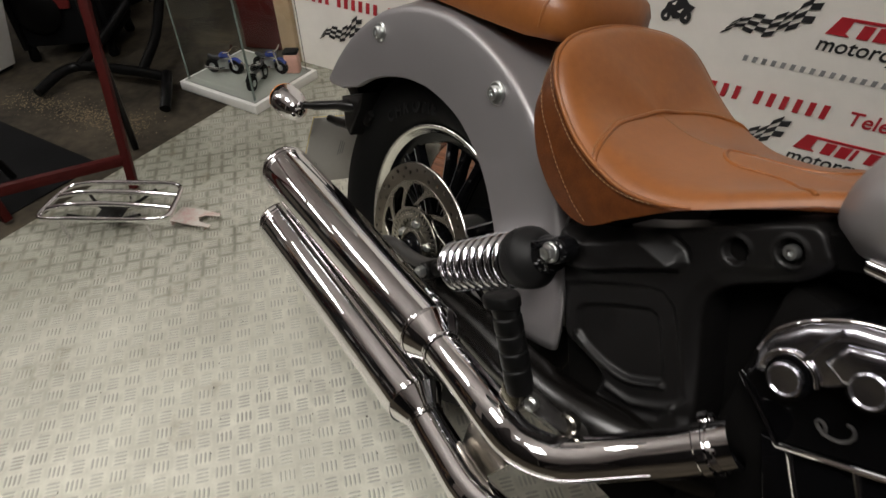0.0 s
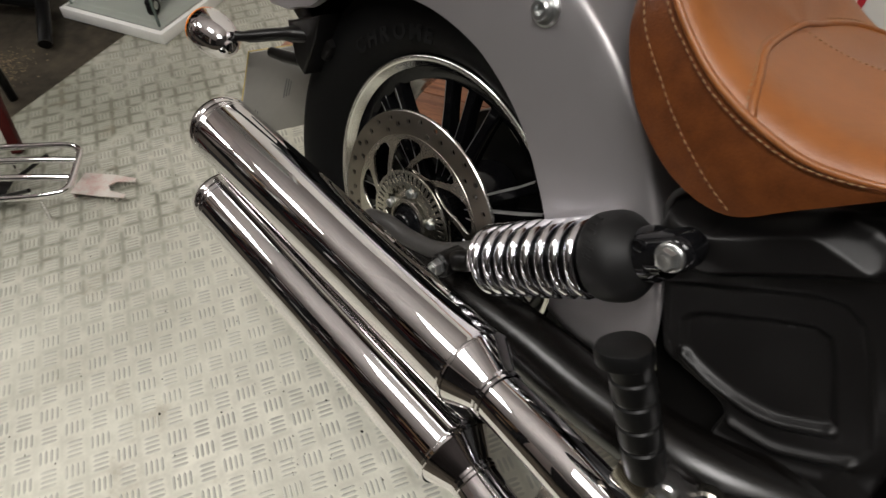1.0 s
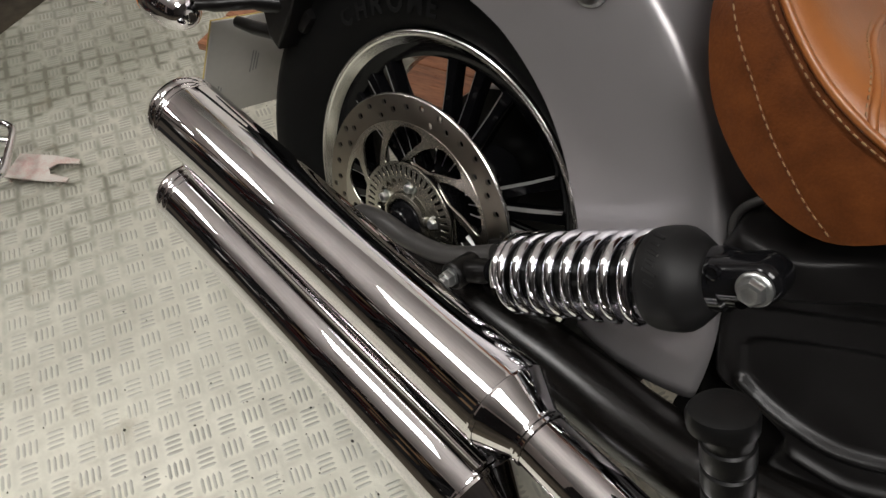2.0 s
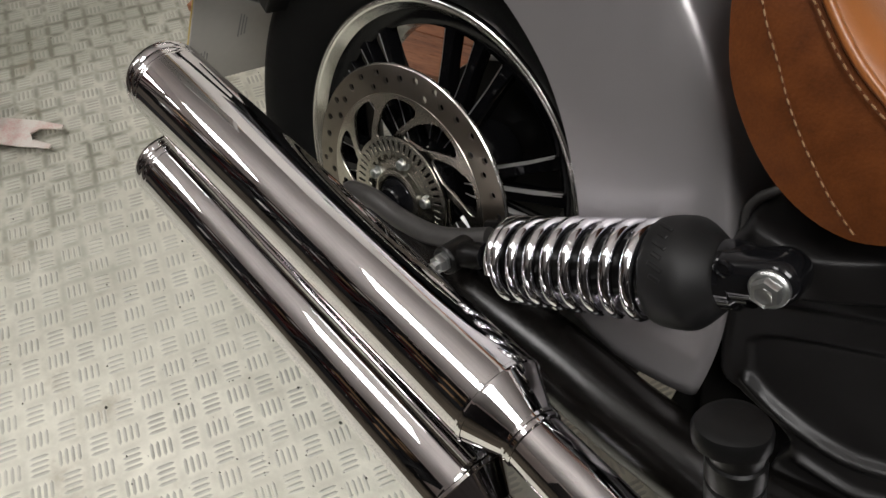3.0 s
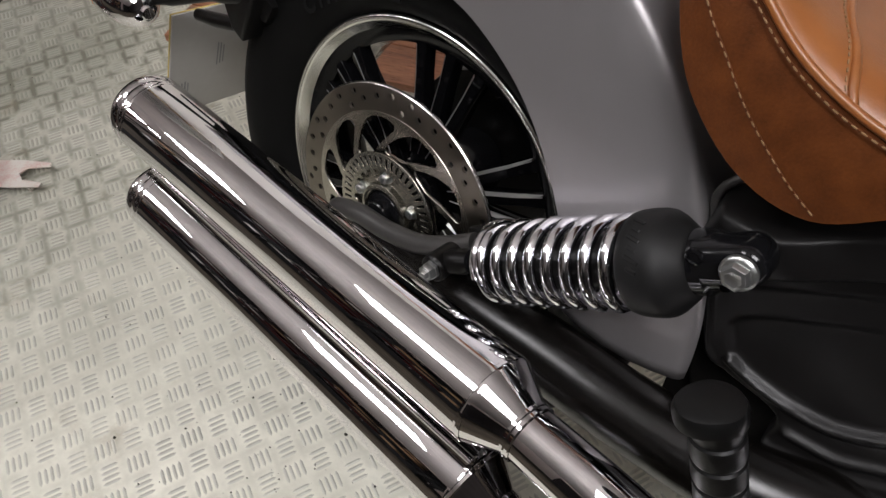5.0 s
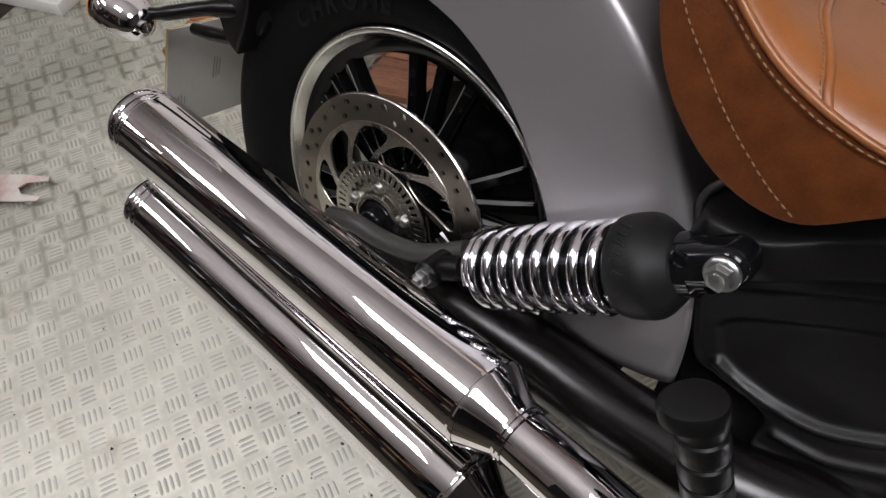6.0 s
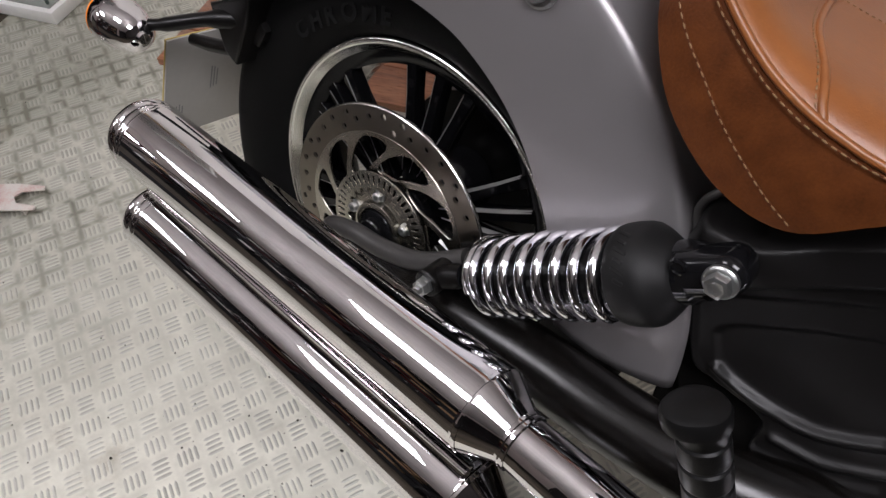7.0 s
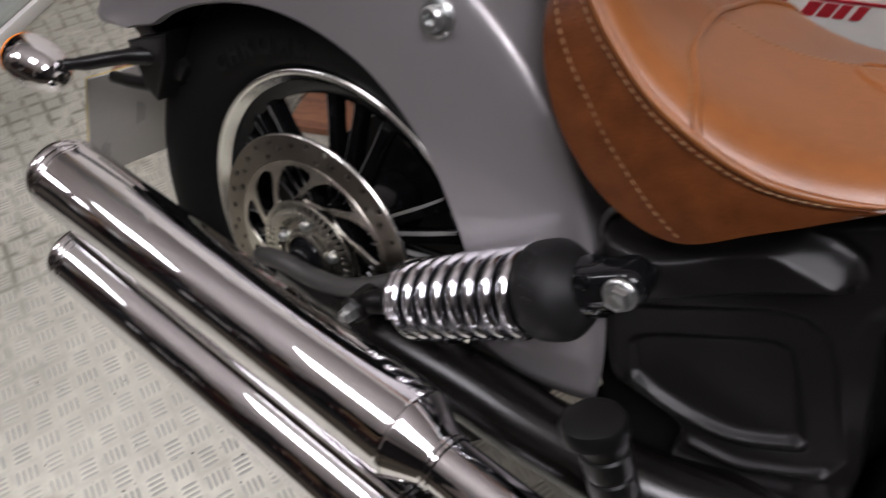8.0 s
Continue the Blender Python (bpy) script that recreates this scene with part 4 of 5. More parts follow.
def footpeg():
    p0, p1 = Vector((0.4513, -0.2583, 0.1139)), Vector((0.402, -0.278, 0.2225))
    d = (p1 - p0).normalized()
    prof = [(0.0148, 0.0), (0.0161, 0.004)]
    h = 0.012
    for k in range(4):
        prof += [(0.0161, h), (0.0168, h + 0.003), (0.0165, h + 0.018), (0.0150, h + 0.0195), (0.0150, h + 0.0205)]
        h += 0.0215
    prof += [(0.0161, h + 0.004), (0.0166, h + 0.014)]
    ob = part("footpeg", lathe(prof, p0, d, 32), PEG_RUBBER, bike, "black ribbed rubber passenger peg")
    a = Vector((-0.66, -0.73, -0.18))
    a = (a - d * a.dot(d)).normalized()
    b = d.cross(a)
    loops = []
    for hh, s in ((h + 0.008, 0.8), (h + 0.011, 1.0), (h + 0.020, 1.02), (h + 0.0235, 0.94), (h + 0.025, 0.75)):
        loop = []
        for k in range(32):
            g = 2 * math.pi * k / 32
            r = 0.0180 + 0.0060 * max(0, math.cos(g)) ** 2.5
            loop.append(p0 + d * (hh + 0.002 * math.cos(g)) + (a * math.cos(g) + b * math.sin(g)) * r * s)
        loops.append(loop)
    part("peg_cap", rings(bmesh.new(), loops), PEG_RUBBER, ob, "flared rubber peg end")
    bracket = part("peg_bracket", tube(spline([(0.455, -0.253, 0.110), (0.474, -0.232, 0.094), (0.486, -0.200, 0.066), (0.492, -0.160, 0.040)], 5), [0.015] * 5 + [0.012] * 11, 14, squash=0.7), GREY_CAST, bike, "dark grey cast peg bracket")
    part("clevis_lug", box((0.030, 0.016, 0.024), (0.446, -0.263, 0.104), 0.004), STEEL, bracket, "bare steel lug")
    part("peg_bolt", lathe([(0.0085, 0), (0.0085, 0.006), (0.006, 0.008), (0.003, 0.006)], (0.470, -0.254, 0.110), (0.2, -1, 0.2), 16), ZINC, bracket)
    part("peg_pin", lathe([(0.014, 0), (0.014, 0.012), (0.011, 0.014), (0.011, 0.006)], (0.492, -0.20, 0.076), (0.2, -1, 0.2), 20), STEEL, bracket, "bare steel pin")


footpeg()


def tail():
    br = part("tail_bracket", box((0.11, 0.13, 0.035), (-0.275, -0.02, 0.165), 0.008, turn=Matrix.Rotation(0.5, 4, "Y")), BLACK, bike, "black tail bracket under the fender")
    part("bracket_drop", prism([(-0.30, 0.165), (-0.225, 0.20), (-0.232, 0.16), (-0.252, 0.103), (-0.272, 0.112)], -0.105, -0.06, 0.004), BLACK, br)
    part("bracket_lug", tube([(-0.345, -0.10, 0.098), (-0.31, -0.098, 0.105), (-0.27, -0.095, 0.115)], [0.008, 0.0095, 0.009], 12), BLACK, br)
    part("signal_arm", tube(spline([(-0.352, -0.160, 0.128), (-0.33, -0.145, 0.134), (-0.29, -0.115, 0.150), (-0.25, -0.09, 0.160)], 4), [0.0085] * 4 + [0.0105] * 5 + [0.0135] * 4, 14, squash=0.85), BLACK, bike, "black indicator arm")
    o, d = Vector((-0.352, -0.173, 0.119)), Vector((-0.97, 0.06, -0.05)).normalized()
    sig = part("turn_signal", lathe([(0.0045, -0.015), (0.0135, -0.0125), (0.0225, -0.003), (0.0292, 0.015), (0.0325, 0.035), (0.0325, 0.058), (0.0314, 0.060)], o, d, 40), CHROME, bike, "chrome bullet indicator with amber lens")
    part("lens", lathe([(0.0314, 0.060), (0.0319, 0.0625), (0.0286, 0.069), (0.0176, 0.0755), (0.002, 0.077)], o, d, 36), ORANGE, sig, "amber lens")
    part("signal_nut", lathe([(0.0085, 0), (0.0085, 0.006), (0.007, 0.008)], o - d * 0.011, -d, 16), CHROME, sig)
    m = Matrix.Translation((-0.4038, 0, -0.0045)) @ Matrix.Rotation(radians(12.1), 4, "Y")
    pl = part("number_plate", box((0.003, 0.228, 0.178), (0, 0, 0), 0.001), PLASTIC_GREY, bike, "pale grey back of a number plate")
    pl.matrix_basis = m
    part("yellow_face", box((0.0022, 0.2292, 0.1785), (-0.0028, 0, 0), 0.0008), YELLOW, pl, "yellow reflective face")
    for y, z, h in ((-0.037, 0.006, 0.040), (-0.032, 0.006, 0.036), (-0.027, 0.004, 0.030), (-0.094, -0.044, 0.026), (-0.089, -0.044, 0.030), (-0.084, -0.045, 0.024)):
        part("small_print", box((0.0006, 0.0017, h), (0.0018, y, z)), GREY_INK, pl, smooth=False)


tail()


def tank_and_engine():
    loops = []
    for x, w, zc, h in ((0.606, 0.06, 0.436, 0.02), (0.608, 0.105, 0.437, 0.040), (0.616, 0.135, 0.440, 0.058), (0.640, 0.156, 0.450, 0.080), (0.69, 0.172, 0.466, 0.098), (0.78, 0.182, 0.485, 0.110), (0.92, 0.175, 0.505, 0.115), (1.06, 0.13, 0.53, 0.11), (1.14, 0.07, 0.55, 0.07), (1.16, 0.02, 0.555, 0.02)):
        loops.append([(x, w * math.cos(2 * math.pi * k / 32), zc + h * math.sin(2 * math.pi * k / 32)) for k in range(32)])
    part("fuel_tank", rings(bmesh.new(), loops), SATIN, bike, "satin grey fuel tank")
    # Near-black blocks added to fill engine, seat and frame gaps with painted shade.
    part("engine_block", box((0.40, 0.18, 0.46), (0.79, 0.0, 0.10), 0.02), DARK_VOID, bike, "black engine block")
    part("seat_gap_filler", prism([(0.34, 0.262), (0.42, 0.286), (0.52, 0.345), (0.60, 0.392), (0.70, 0.425), (0.70, 0.400), (0.62, 0.360), (0.52, 0.300), (0.42, 0.240), (0.34, 0.235)], -0.100, 0.100, 0.004), DARK_VOID, bike, "near-black filler for the shaded gap under the seat")
    part("frame_depth_filler", box((0.20, 0.14, 0.44), (0.555, 0.028, 0.13), 0.02), DARK_VOID, bike, "near-black filler box for the shade inside the frame")
    Y = -0.215
    cover = [(0.640, 0.288), (0.694, 0.252), (0.80, 0.308), (0.84, 0.36), (0.80, 0.42), (0.68, 0.375), (0.645, 0.325)]
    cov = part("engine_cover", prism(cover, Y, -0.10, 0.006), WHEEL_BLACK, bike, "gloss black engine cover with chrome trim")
    part("chrome_trim", tube([(0.638, Y, 0.290), (0.693, Y, 0.252), (0.80, Y, 0.307)], 0.0030, 8), CHROME, cov, "thin chrome trim")
    for x in (0.700, 0.748):
        part("chrome_trim", tube([(x, Y + 0.004, 0.252 + (x - 0.693) * 0.5), (x + 0.05, Y + 0.004, 0.18 + (x - 0.693) * 0.5)], 0.0026, 8), CHROME, cov)
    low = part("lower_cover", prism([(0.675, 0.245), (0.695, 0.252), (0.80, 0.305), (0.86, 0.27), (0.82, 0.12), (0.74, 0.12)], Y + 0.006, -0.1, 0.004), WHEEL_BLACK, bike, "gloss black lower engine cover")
    cap = [(0.653, 0.312), (0.648, 0.333), (0.652, 0.352), (0.672, 0.378), (0.70, 0.398), (0.74, 0.412), (0.82, 0.44), (0.85, 0.42), (0.81, 0.385), (0.745, 0.362), (0.722, 0.352), (0.708, 0.338), (0.682, 0.322)]
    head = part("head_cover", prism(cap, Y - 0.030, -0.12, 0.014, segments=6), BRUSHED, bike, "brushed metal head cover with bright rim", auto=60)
    part("raised_panel", prism([(0.698, 0.362), (0.706, 0.384), (0.75, 0.402), (0.775, 0.384), (0.748, 0.370), (0.716, 0.354)], Y - 0.036, Y - 0.02, 0.006, segments=4), BRUSHED, head, auto=60)
    for x, z in ((0.682, 0.331), (0.733, 0.364)):
        part("cover_cap", lathe([(0.0150, 0), (0.0150, 0.028), (0.0140, 0.033), (0.0125, 0.034), (0.0110, 0.0325), (0.001, 0.032)], (x, Y - 0.004, z), (0, -1, 0), 36), BRUSHED, head, "round brushed metal cover cap")
        part("cap_recess", lathe([(0.0182, 0.0), (0.0182, 0.0322), (0.0175, 0.0326), (0.001, 0.0322)], (x, Y, z), (0, -1, 0), 36), WHEEL_BLACK, head, "black recess round the cap")
        arch = [(x + 0.0222 * math.cos(radians(g)), Y - 0.0315, z + 0.0222 * math.sin(radians(g))) for g in range(20, 200, 12)]
        part("cover_ridge", tube(arch, 0.0022, 8), CHROME, head, "bright ridge round the cap", auto=80)
        part("cover_ridge", tube([(x + 0.004, Y - 0.0312, z + 0.022), (x + 0.008, Y - 0.0312, z + 0.040), (x + 0.016, Y - 0.029, z + 0.058)], [0.0034, 0.0026, 0.0026], 8), BRUSHED, head)
    rim_line = spline([(0.650, Y - 0.020, 0.330), (0.654, Y - 0.020, 0.353), (0.672, Y - 0.020, 0.376), (0.70, Y - 0.020, 0.396), (0.74, Y - 0.020, 0.411), (0.82, Y - 0.020, 0.438)], 5)
    part("cover_rim", tube(rim_line, 0.0030, 8), CHROME, head, "bright polished rim", auto=80)
    q = [(0.7085 + 0.0085 * math.cos(g) + 0.0030 * g, Y - 0.0018, 0.289 + 0.0068 * math.sin(g) + 0.0019 * g) for g in (i * 0.25 for i in range(36))]
    part("emblem", tube(q, 0.0017, 6), GREY_CAST, cov, "small cast script-like emblem")
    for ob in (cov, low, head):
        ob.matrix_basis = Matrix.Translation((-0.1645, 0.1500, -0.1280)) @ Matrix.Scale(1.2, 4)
    part("pipe_clamp", lathe([(0.0275, 0), (0.0292, 0.002), (0.0292, 0.011), (0.0265, 0.013), (0.0285, 0.016), (0.0270, 0.021), (0.019, 0.027), (0.008, 0.029)], (0.617, -0.146, 0.133), (0.62, 0.37, 0.69), 32), CHROME, bike, "shiny pipe clamp")
    axis = Vector((0.62, 0.37, 0.69)).normalized()
    a, b, _ = basis(axis)
    for g in (25, 145, 265):
        o = Vector((0.617, -0.146, 0.133)) + axis * 0.004 + (a * math.cos(radians(g)) + b * math.sin(radians(g))) * 0.033
        part("clamp_bolt", lathe([(0.0075, 0), (0.0075, 0.010), (0.0060, 0.0115), (0.0045, 0.0115), (0.0045, 0.016), (0.003, 0.017)], o, axis, 6), CHROME, bike, "bright clamp bolt")
    part("top_tube", tube([(0.63, -0.085, 0.392), (0.72, -0.08, 0.42), (0.86, -0.07, 0.45)], 0.016, 14), BLACK, bike)
    part("coolant_pipe", tube([(0.665, -0.15, 0.405), (0.72, -0.16, 0.415), (0.80, -0.16, 0.42)], 0.008, 12), CHROME, bike)
    part("side_stand", tube(spline([(0.55, 0.10, -0.05), (0.53, 0.20, -0.16), (0.50, 0.30, -0.2165)], 5), 0.011, 12), BLACK, bike, "black side stand")
    # Near-black box paints in the shade below the engine.
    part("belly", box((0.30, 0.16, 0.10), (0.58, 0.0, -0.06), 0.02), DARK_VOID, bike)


tank_and_engine()
# Near-black plate added behind the fender gap, standing in for its shade.
part("fender_gap_filler", prism([(0.352, 0.090), (0.322, 0.20), (0.44, 0.22), (0.50, 0.08), (0.46, -0.02), (0.395, 0.0)], -0.080, -0.05, 0.004), DARK_VOID, bike, "near-black filler plate for the shaded gap beside the fender")

# Second near-black plate, added for the shade below the fender tip.
part("frame_gap_filler", prism([(0.358, -0.002), (0.364, -0.06), (0.44, -0.06), (0.44, 0.06), (0.377, 0.05)], -0.056, -0.046, 0.002), DARK_VOID, bike, "near-black filler plate for the shaded gap below the frame")

# ---- behind the motorcycle ----
BN = radians(23)
BV = Vector((-math.sin(BN), math.cos(BN), 0))
banner_m = Matrix.Translation(BV * 0.90) @ Matrix.Rotation(BN, 4, "Z")
banner = thing("banner", "white printed vinyl banner with red and black print", "banner", banner_m)
part("sheet", box((3.7, 0.012, 2.1), (0.58, 0.008, 1.051)), WHITE, banner, smooth=False)


# ---- banner print ----
def banner_bar(u, z, w, h, mat, name="print_bar", slant=0.0, depth=0.0016):
    bm = prism([(u, z), (u + w, z), (u + w + slant, z + h), (u + slant, z + h)], -depth, 0.0015)
    part(name, bm, mat, banner, smooth=False)


def banner_text(text, u, z, size, mat, slant=0.15):
    me = lettering(text, size, 0.0006, size * 0.012)
    shear = Matrix(((1, slant, 0, 0), (0, 1, 0, 0), (0, 0, 1, 0), (0, 0, 0, 1)))
    me.transform(Matrix.Translation((u, -0.001, z)) @ Matrix.Rotation(radians(90), 4, "X") @ shear)
    part("printed_word", me, mat, banner, smooth=False)


def check_flag(u, z, w, h):
    n, m = 8, 5
    def at(i, j):
        x = u + w * i / n + 0.12 * w * (j / m)
        zz = z + h * (0.25 + 0.62 * i / n + 0.10 * math.sin(i * 1.1)) + (j / m - 0.5) * h * (0.28 + 0.5 * i / n)
        return (x, -0.0016, zz)
    for i in range(n):
        for j in range(m):
            if (i + j) % 2 == 0:
                bm = bmesh.new()
                q = [at(i, j), at(i + 1, j), at(i + 1, j + 1), at(i, j + 1)]
                f = [bm.verts.new(p) for p in q]
                b = [bm.verts.new((p[0], 0.0015, p[2])) for p in q]
                bm.faces.new(f)
                for k in range(4):
                    bm.faces.new((f[k], b[k], b[(k + 1) % 4], f[(k + 1) % 4]))
                part("chequer", bm, INK, banner, smooth=False)


def banner_unit(u, z):
    """One repeat of the number row; u is where the long number begins, z its foot."""
    for k in range(5):
        banner_bar(u - 0.175 + k * 0.0305, z, 0.013, 0.036, RED, slant=0.005)
    for k in range(6):
        banner_bar(u + k * 0.0310, z, 0.014, 0.036, RED, slant=0.005)
    banner_text("Telephone", u + 0.215, z, 0.052, RED)


def banner_logo(u, z):
    check_flag(u - 0.006, z - 0.017, 0.190, 0.106)
    bm = prism([(u + 0.222, z + 0.040), (u + 0.245, z + 0.082), (u + 0.64, z + 0.082), (u + 0.63, z + 0.076), (u + 0.272, z + 0.076), (u + 0.262, z + 0.046), (u + 0.272, z + 0.040)], -0.0016, 0.0015)
    part("red_swash", bm, RED, banner, smooth=False)
    for k, w in enumerate((0.024, 0.026, 0.008, 0.024, 0.0, 0.026, 0.026, 0.020, 0.020)):
        if w:
            banner_bar(u + 0.285 + k * 0.033, z + 0.040, w, 0.031, RED, slant=0.009)
    banner_text("motorcycles", u + 0.210, z + 0.000, 0.050, INK, 0.2)


def bike_print(u, z):
    """Leaning sports motorcycle in solid black: two wheels, body, screen and white flashes."""
    ring = lambda x, y, r: [(u + x + 0.8 * r * math.cos(0.4 * k), z + y + r * math.sin(0.4 * k)) for k in range(16)]
    bm = prism(ring(0.017, 0.016, 0.016), -0.0016, 0.0015)
    prism(ring(0.066, 0.020, 0.018), -0.0017, 0.0015, bm=bm)
    prism([(u + x, z + y) for x, y in ((0.010, 0.026), (0.018, 0.048), (0.030, 0.055), (0.042, 0.066), (0.060, 0.064), (0.070, 0.052), (0.086, 0.046), (0.078, 0.034), (0.062, 0.028), (0.050, 0.012), (0.036, 0.010), (0.026, 0.024))], -0.0018, 0.0015, bm=bm)
    part("dark_print", bm, INK, banner, "dark motorcycle-shaped print", smooth=False)
    for flash in (((0.028, 0.046), (0.040, 0.056), (0.036, 0.044)), ((0.044, 0.030), (0.060, 0.040), (0.052, 0.026)), ((0.064, 0.016), (0.070, 0.024), (0.070, 0.014)), ((0.013, 0.012), (0.020, 0.022), (0.021, 0.011))):
        part("white_flash", prism([(u + x, z + y) for x, y in flash], -0.0022, 0.0), WHITE, banner, smooth=False)


for k in range(3):
    banner_unit(0.325 - 0.685 * k, 0.249)
    banner_logo(0.225 - 0.685 * k, 0.118)
for k in range(2):
    banner_logo(0.212 - 0.78 * k, 0.415)
    for j in range(15):
        banner_bar(0.274 - 0.78 * k + j * 0.022, 0.354, 0.010, 0.014, GREY_INK, slant=0.003)
    bike_print(0.050 - 0.78 * k, 0.414)


# ---- things round the motorcycle ----
# tyre letters round the side wall
word = "CHROME"
for k, ch in enumerate(word):
    me = lettering(ch, 0.030, 0.0006, 0.0010)
    a = radians(134 - 6.6 * k - (0.7 if k > 3 else 0))
    me.transform(Matrix.Translation((0, -0.0735, 0)) @ Matrix.Rotation(-(a - math.pi / 2), 4, "Y") @ Matrix.Translation((-0.010, 0, 0.236)) @ Matrix.Rotation(radians(90 - 6), 4, "X"))
    part("raised_letter", me, RUBBER_MARK, wheel, smooth=False)

# belt pulley and far side of the swingarm
part("belt_pulley", lathe([(0.03, 0.085), (0.118, 0.085), (0.120, 0.090), (0.120, 0.118), (0.112, 0.120), (0.03, 0.112)], (0, 0, 0), AX, 64), BLACK, bike, "black belt pulley")
part("drive_belt", tube(spline([(-0.02, 0.102, 0.120), (0.10, 0.102, 0.118), (0.45, 0.10, 0.100)], 4), 0.010, 8), RUBBER, bike, "black drive belt")
part("drive_belt", tube(spline([(-0.02, 0.102, -0.120), (0.10, 0.102, -0.110), (0.45, 0.10, -0.02)], 4), 0.010, 8), RUBBER, bike, "black drive belt")
part("far_swingarm", tube(spline([(-0.05, 0.135, -0.01), (0.15, 0.14, 0.0), (0.45, 0.13, 0.04)], 5), 0.034, 16), BLACK, bike, "satin black swingarm tube")
# Lighter grey than the casting paints the sheen along this dark metal edge.
part("arch_lip", tube(spline([(0.337, -0.108, 0.203), (0.335, -0.108, 0.209), (0.329, -0.108, 0.222), (0.324, -0.108, 0.234), (0.325, -0.108, 0.246), (0.330, -0.108, 0.255), (0.340, -0.106, 0.268), (0.356, -0.100, 0.284)], 5), 0.004, 10), GREY_CAST, bike, "cast arch lip, its sheen painted in lighter grey", auto=80)


def wooden_board():
    ob = thing("wooden_board", "reddish brown plank board lying on the floor", "board", Matrix.Translation((-0.62, 0.50, 0.0)) @ Matrix.Rotation(GRID, 4, "Z"))
    for k in range(4):
        part("plank", box((0.86, 0.116, 0.018), (0.0, -0.18 + 0.119 * k, 0.010), 0.002), WOOD, ob)


wooden_board()


def display_case():
    o = Vector((-1.232, 0.040, 0.0))
    ob = thing("display_case", "glass display case on a white wooden base", "display case", Matrix.Translation(o) @ Matrix.Rotation(radians(23), 4, "Z"))
    W, D = 0.375, 0.31
    part("base", box((W, D, 0.032), (-W / 2, D / 2, 0.016), 0.003), WHITE_PAINT, ob, "white painted base")
    part("base_lining", box((W - 0.03, D - 0.03, 0.003), (-W / 2, D / 2, 0.0335)), LINING, ob, smooth=False)
    H = 1.35
    for size, c in (((W - 0.05, 0.005, H), (-W / 2, 0.028, 0.032 + H / 2)), ((0.005, D - 0.05, H), (-0.028, D / 2, 0.032 + H / 2)), ((0.005, D - 0.05, H), (-W + 0.024, D / 2, 0.032 + H / 2))):
        g = part("glass_pane", box(size, c), GLASS, ob, "clear glass pane", smooth=False)
        g.visible_shadow = False
    for c in ((-0.028, 0.028), (-W + 0.024, 0.028)):
        part("glass_edge", box((0.006, 0.006, H), (c[0], c[1], 0.032 + H / 2), 0.002), GLASS_EDGE, ob, "greenish polished glass edge")
    part("lid", box((W, D, 0.03), (-W / 2, D / 2, 0.032 + H + 0.015), 0.003), WHITE_PAINT, ob)


def toy_bike(m, colour, label):
    ob = thing("toy_motorcycle", label, "toy", m, group="toys in the display case")
    for x in (-0.045, 0.045):
        w = part("wheel", lathe([(0.012, -0.008), (0.021, -0.009), (0.026, -0.006), (0.026, 0.006), (0.021, 0.009), (0.012, 0.008)], (x, 0, 0.026), AX, 28), RUBBER, ob, "black toy wheel")
        part("rim", lathe([(0.003, -0.010), (0.011, -0.009), (0.012, 0), (0.011, 0.009), (0.003, 0.010)], (x, 0, 0.026), AX, 20), ZINC, w)
    part("engine", box((0.04, 0.022, 0.03), (0, 0, 0.034), 0.005), ZINC, ob)
    part("tank", tube(spline([(-0.012, 0, 0.062), (0.008, 0, 0.068), (0.030, 0, 0.066)], 4), [0.006, 0.010, 0.012, 0.0125, 0.012, 0.011, 0.010, 0.008, 0.004], 14), colour, ob, "painted toy tank")
    part("seat", tube([(-0.055, 0, 0.064), (-0.03, 0, 0.056), (-0.01, 0, 0.060)], [0.006, 0.009, 0.006], 10), INK, ob)
    part("front_guard", tube(spline([(0.022, 0, 0.046), (0.045, 0, 0.056), (0.068, 0, 0.042)], 4), 0.009, 10, squash=0.5), colour, ob)
    part("fork", tube([(0.045, -0.011, 0.026), (0.030, -0.011, 0.082)], 0.003, 8), CHROME, ob)
    part("handlebar", tube([(0.024, -0.034, 0.090), (0.030, -0.012, 0.084), (0.030, 0.012, 0.084), (0.024, 0.034, 0.090)], 0.003, 8), CHROME, ob)
    part("exhaust", tube([(0.01, -0.016, 0.026), (-0.02, -0.018, 0.022), (-0.07, -0.018, 0.026)], 0.004, 8), CHROME, ob)


LINING = material("pale_green_lining", (0.27, 0.28, 0.25), 0.6, 0.0, 0.15, 8)
GLASS_EDGE = material("green_glass_edge", (0.16, 0.20, 0.18), 0.15, 0.0, 0.1, 20)
GLASS = bpy.data.materials.new("clear_glass")
GLASS.use_nodes = True
_b = GLASS.node_tree.nodes["Principled BSDF"]
_b.inputs["Base Color"].default_value = (0.96, 0.98, 0.97, 1)
_b.inputs["Roughness"].default_value = 0.02
_b.inputs["Transmission Weight"].default_value = 1.0
_b.inputs["IOR"].default_value = 1.22
BLUE = material("blue_enamel", (0.03, 0.05, 0.22), 0.25, 0.0, 0.2, 30)
TOY_RED = material("red_enamel", (0.16, 0.022, 0.02), 0.3, 0.0, 0.2, 30)
TAN = material("peach_plastic", (0.55, 0.30, 0.24), 0.5, 0.0, 0.2, 30)
display_case()
CASE = Matrix.Translation((-1.232, 0.040, 0.035)) @ Matrix.Rotation(radians(23), 4, "Z")
toy_bike(CASE @ pose(-0.27, 0.13, 0, 0, 0, 20), BLUE, "small blue toy motorcycle with chrome parts")
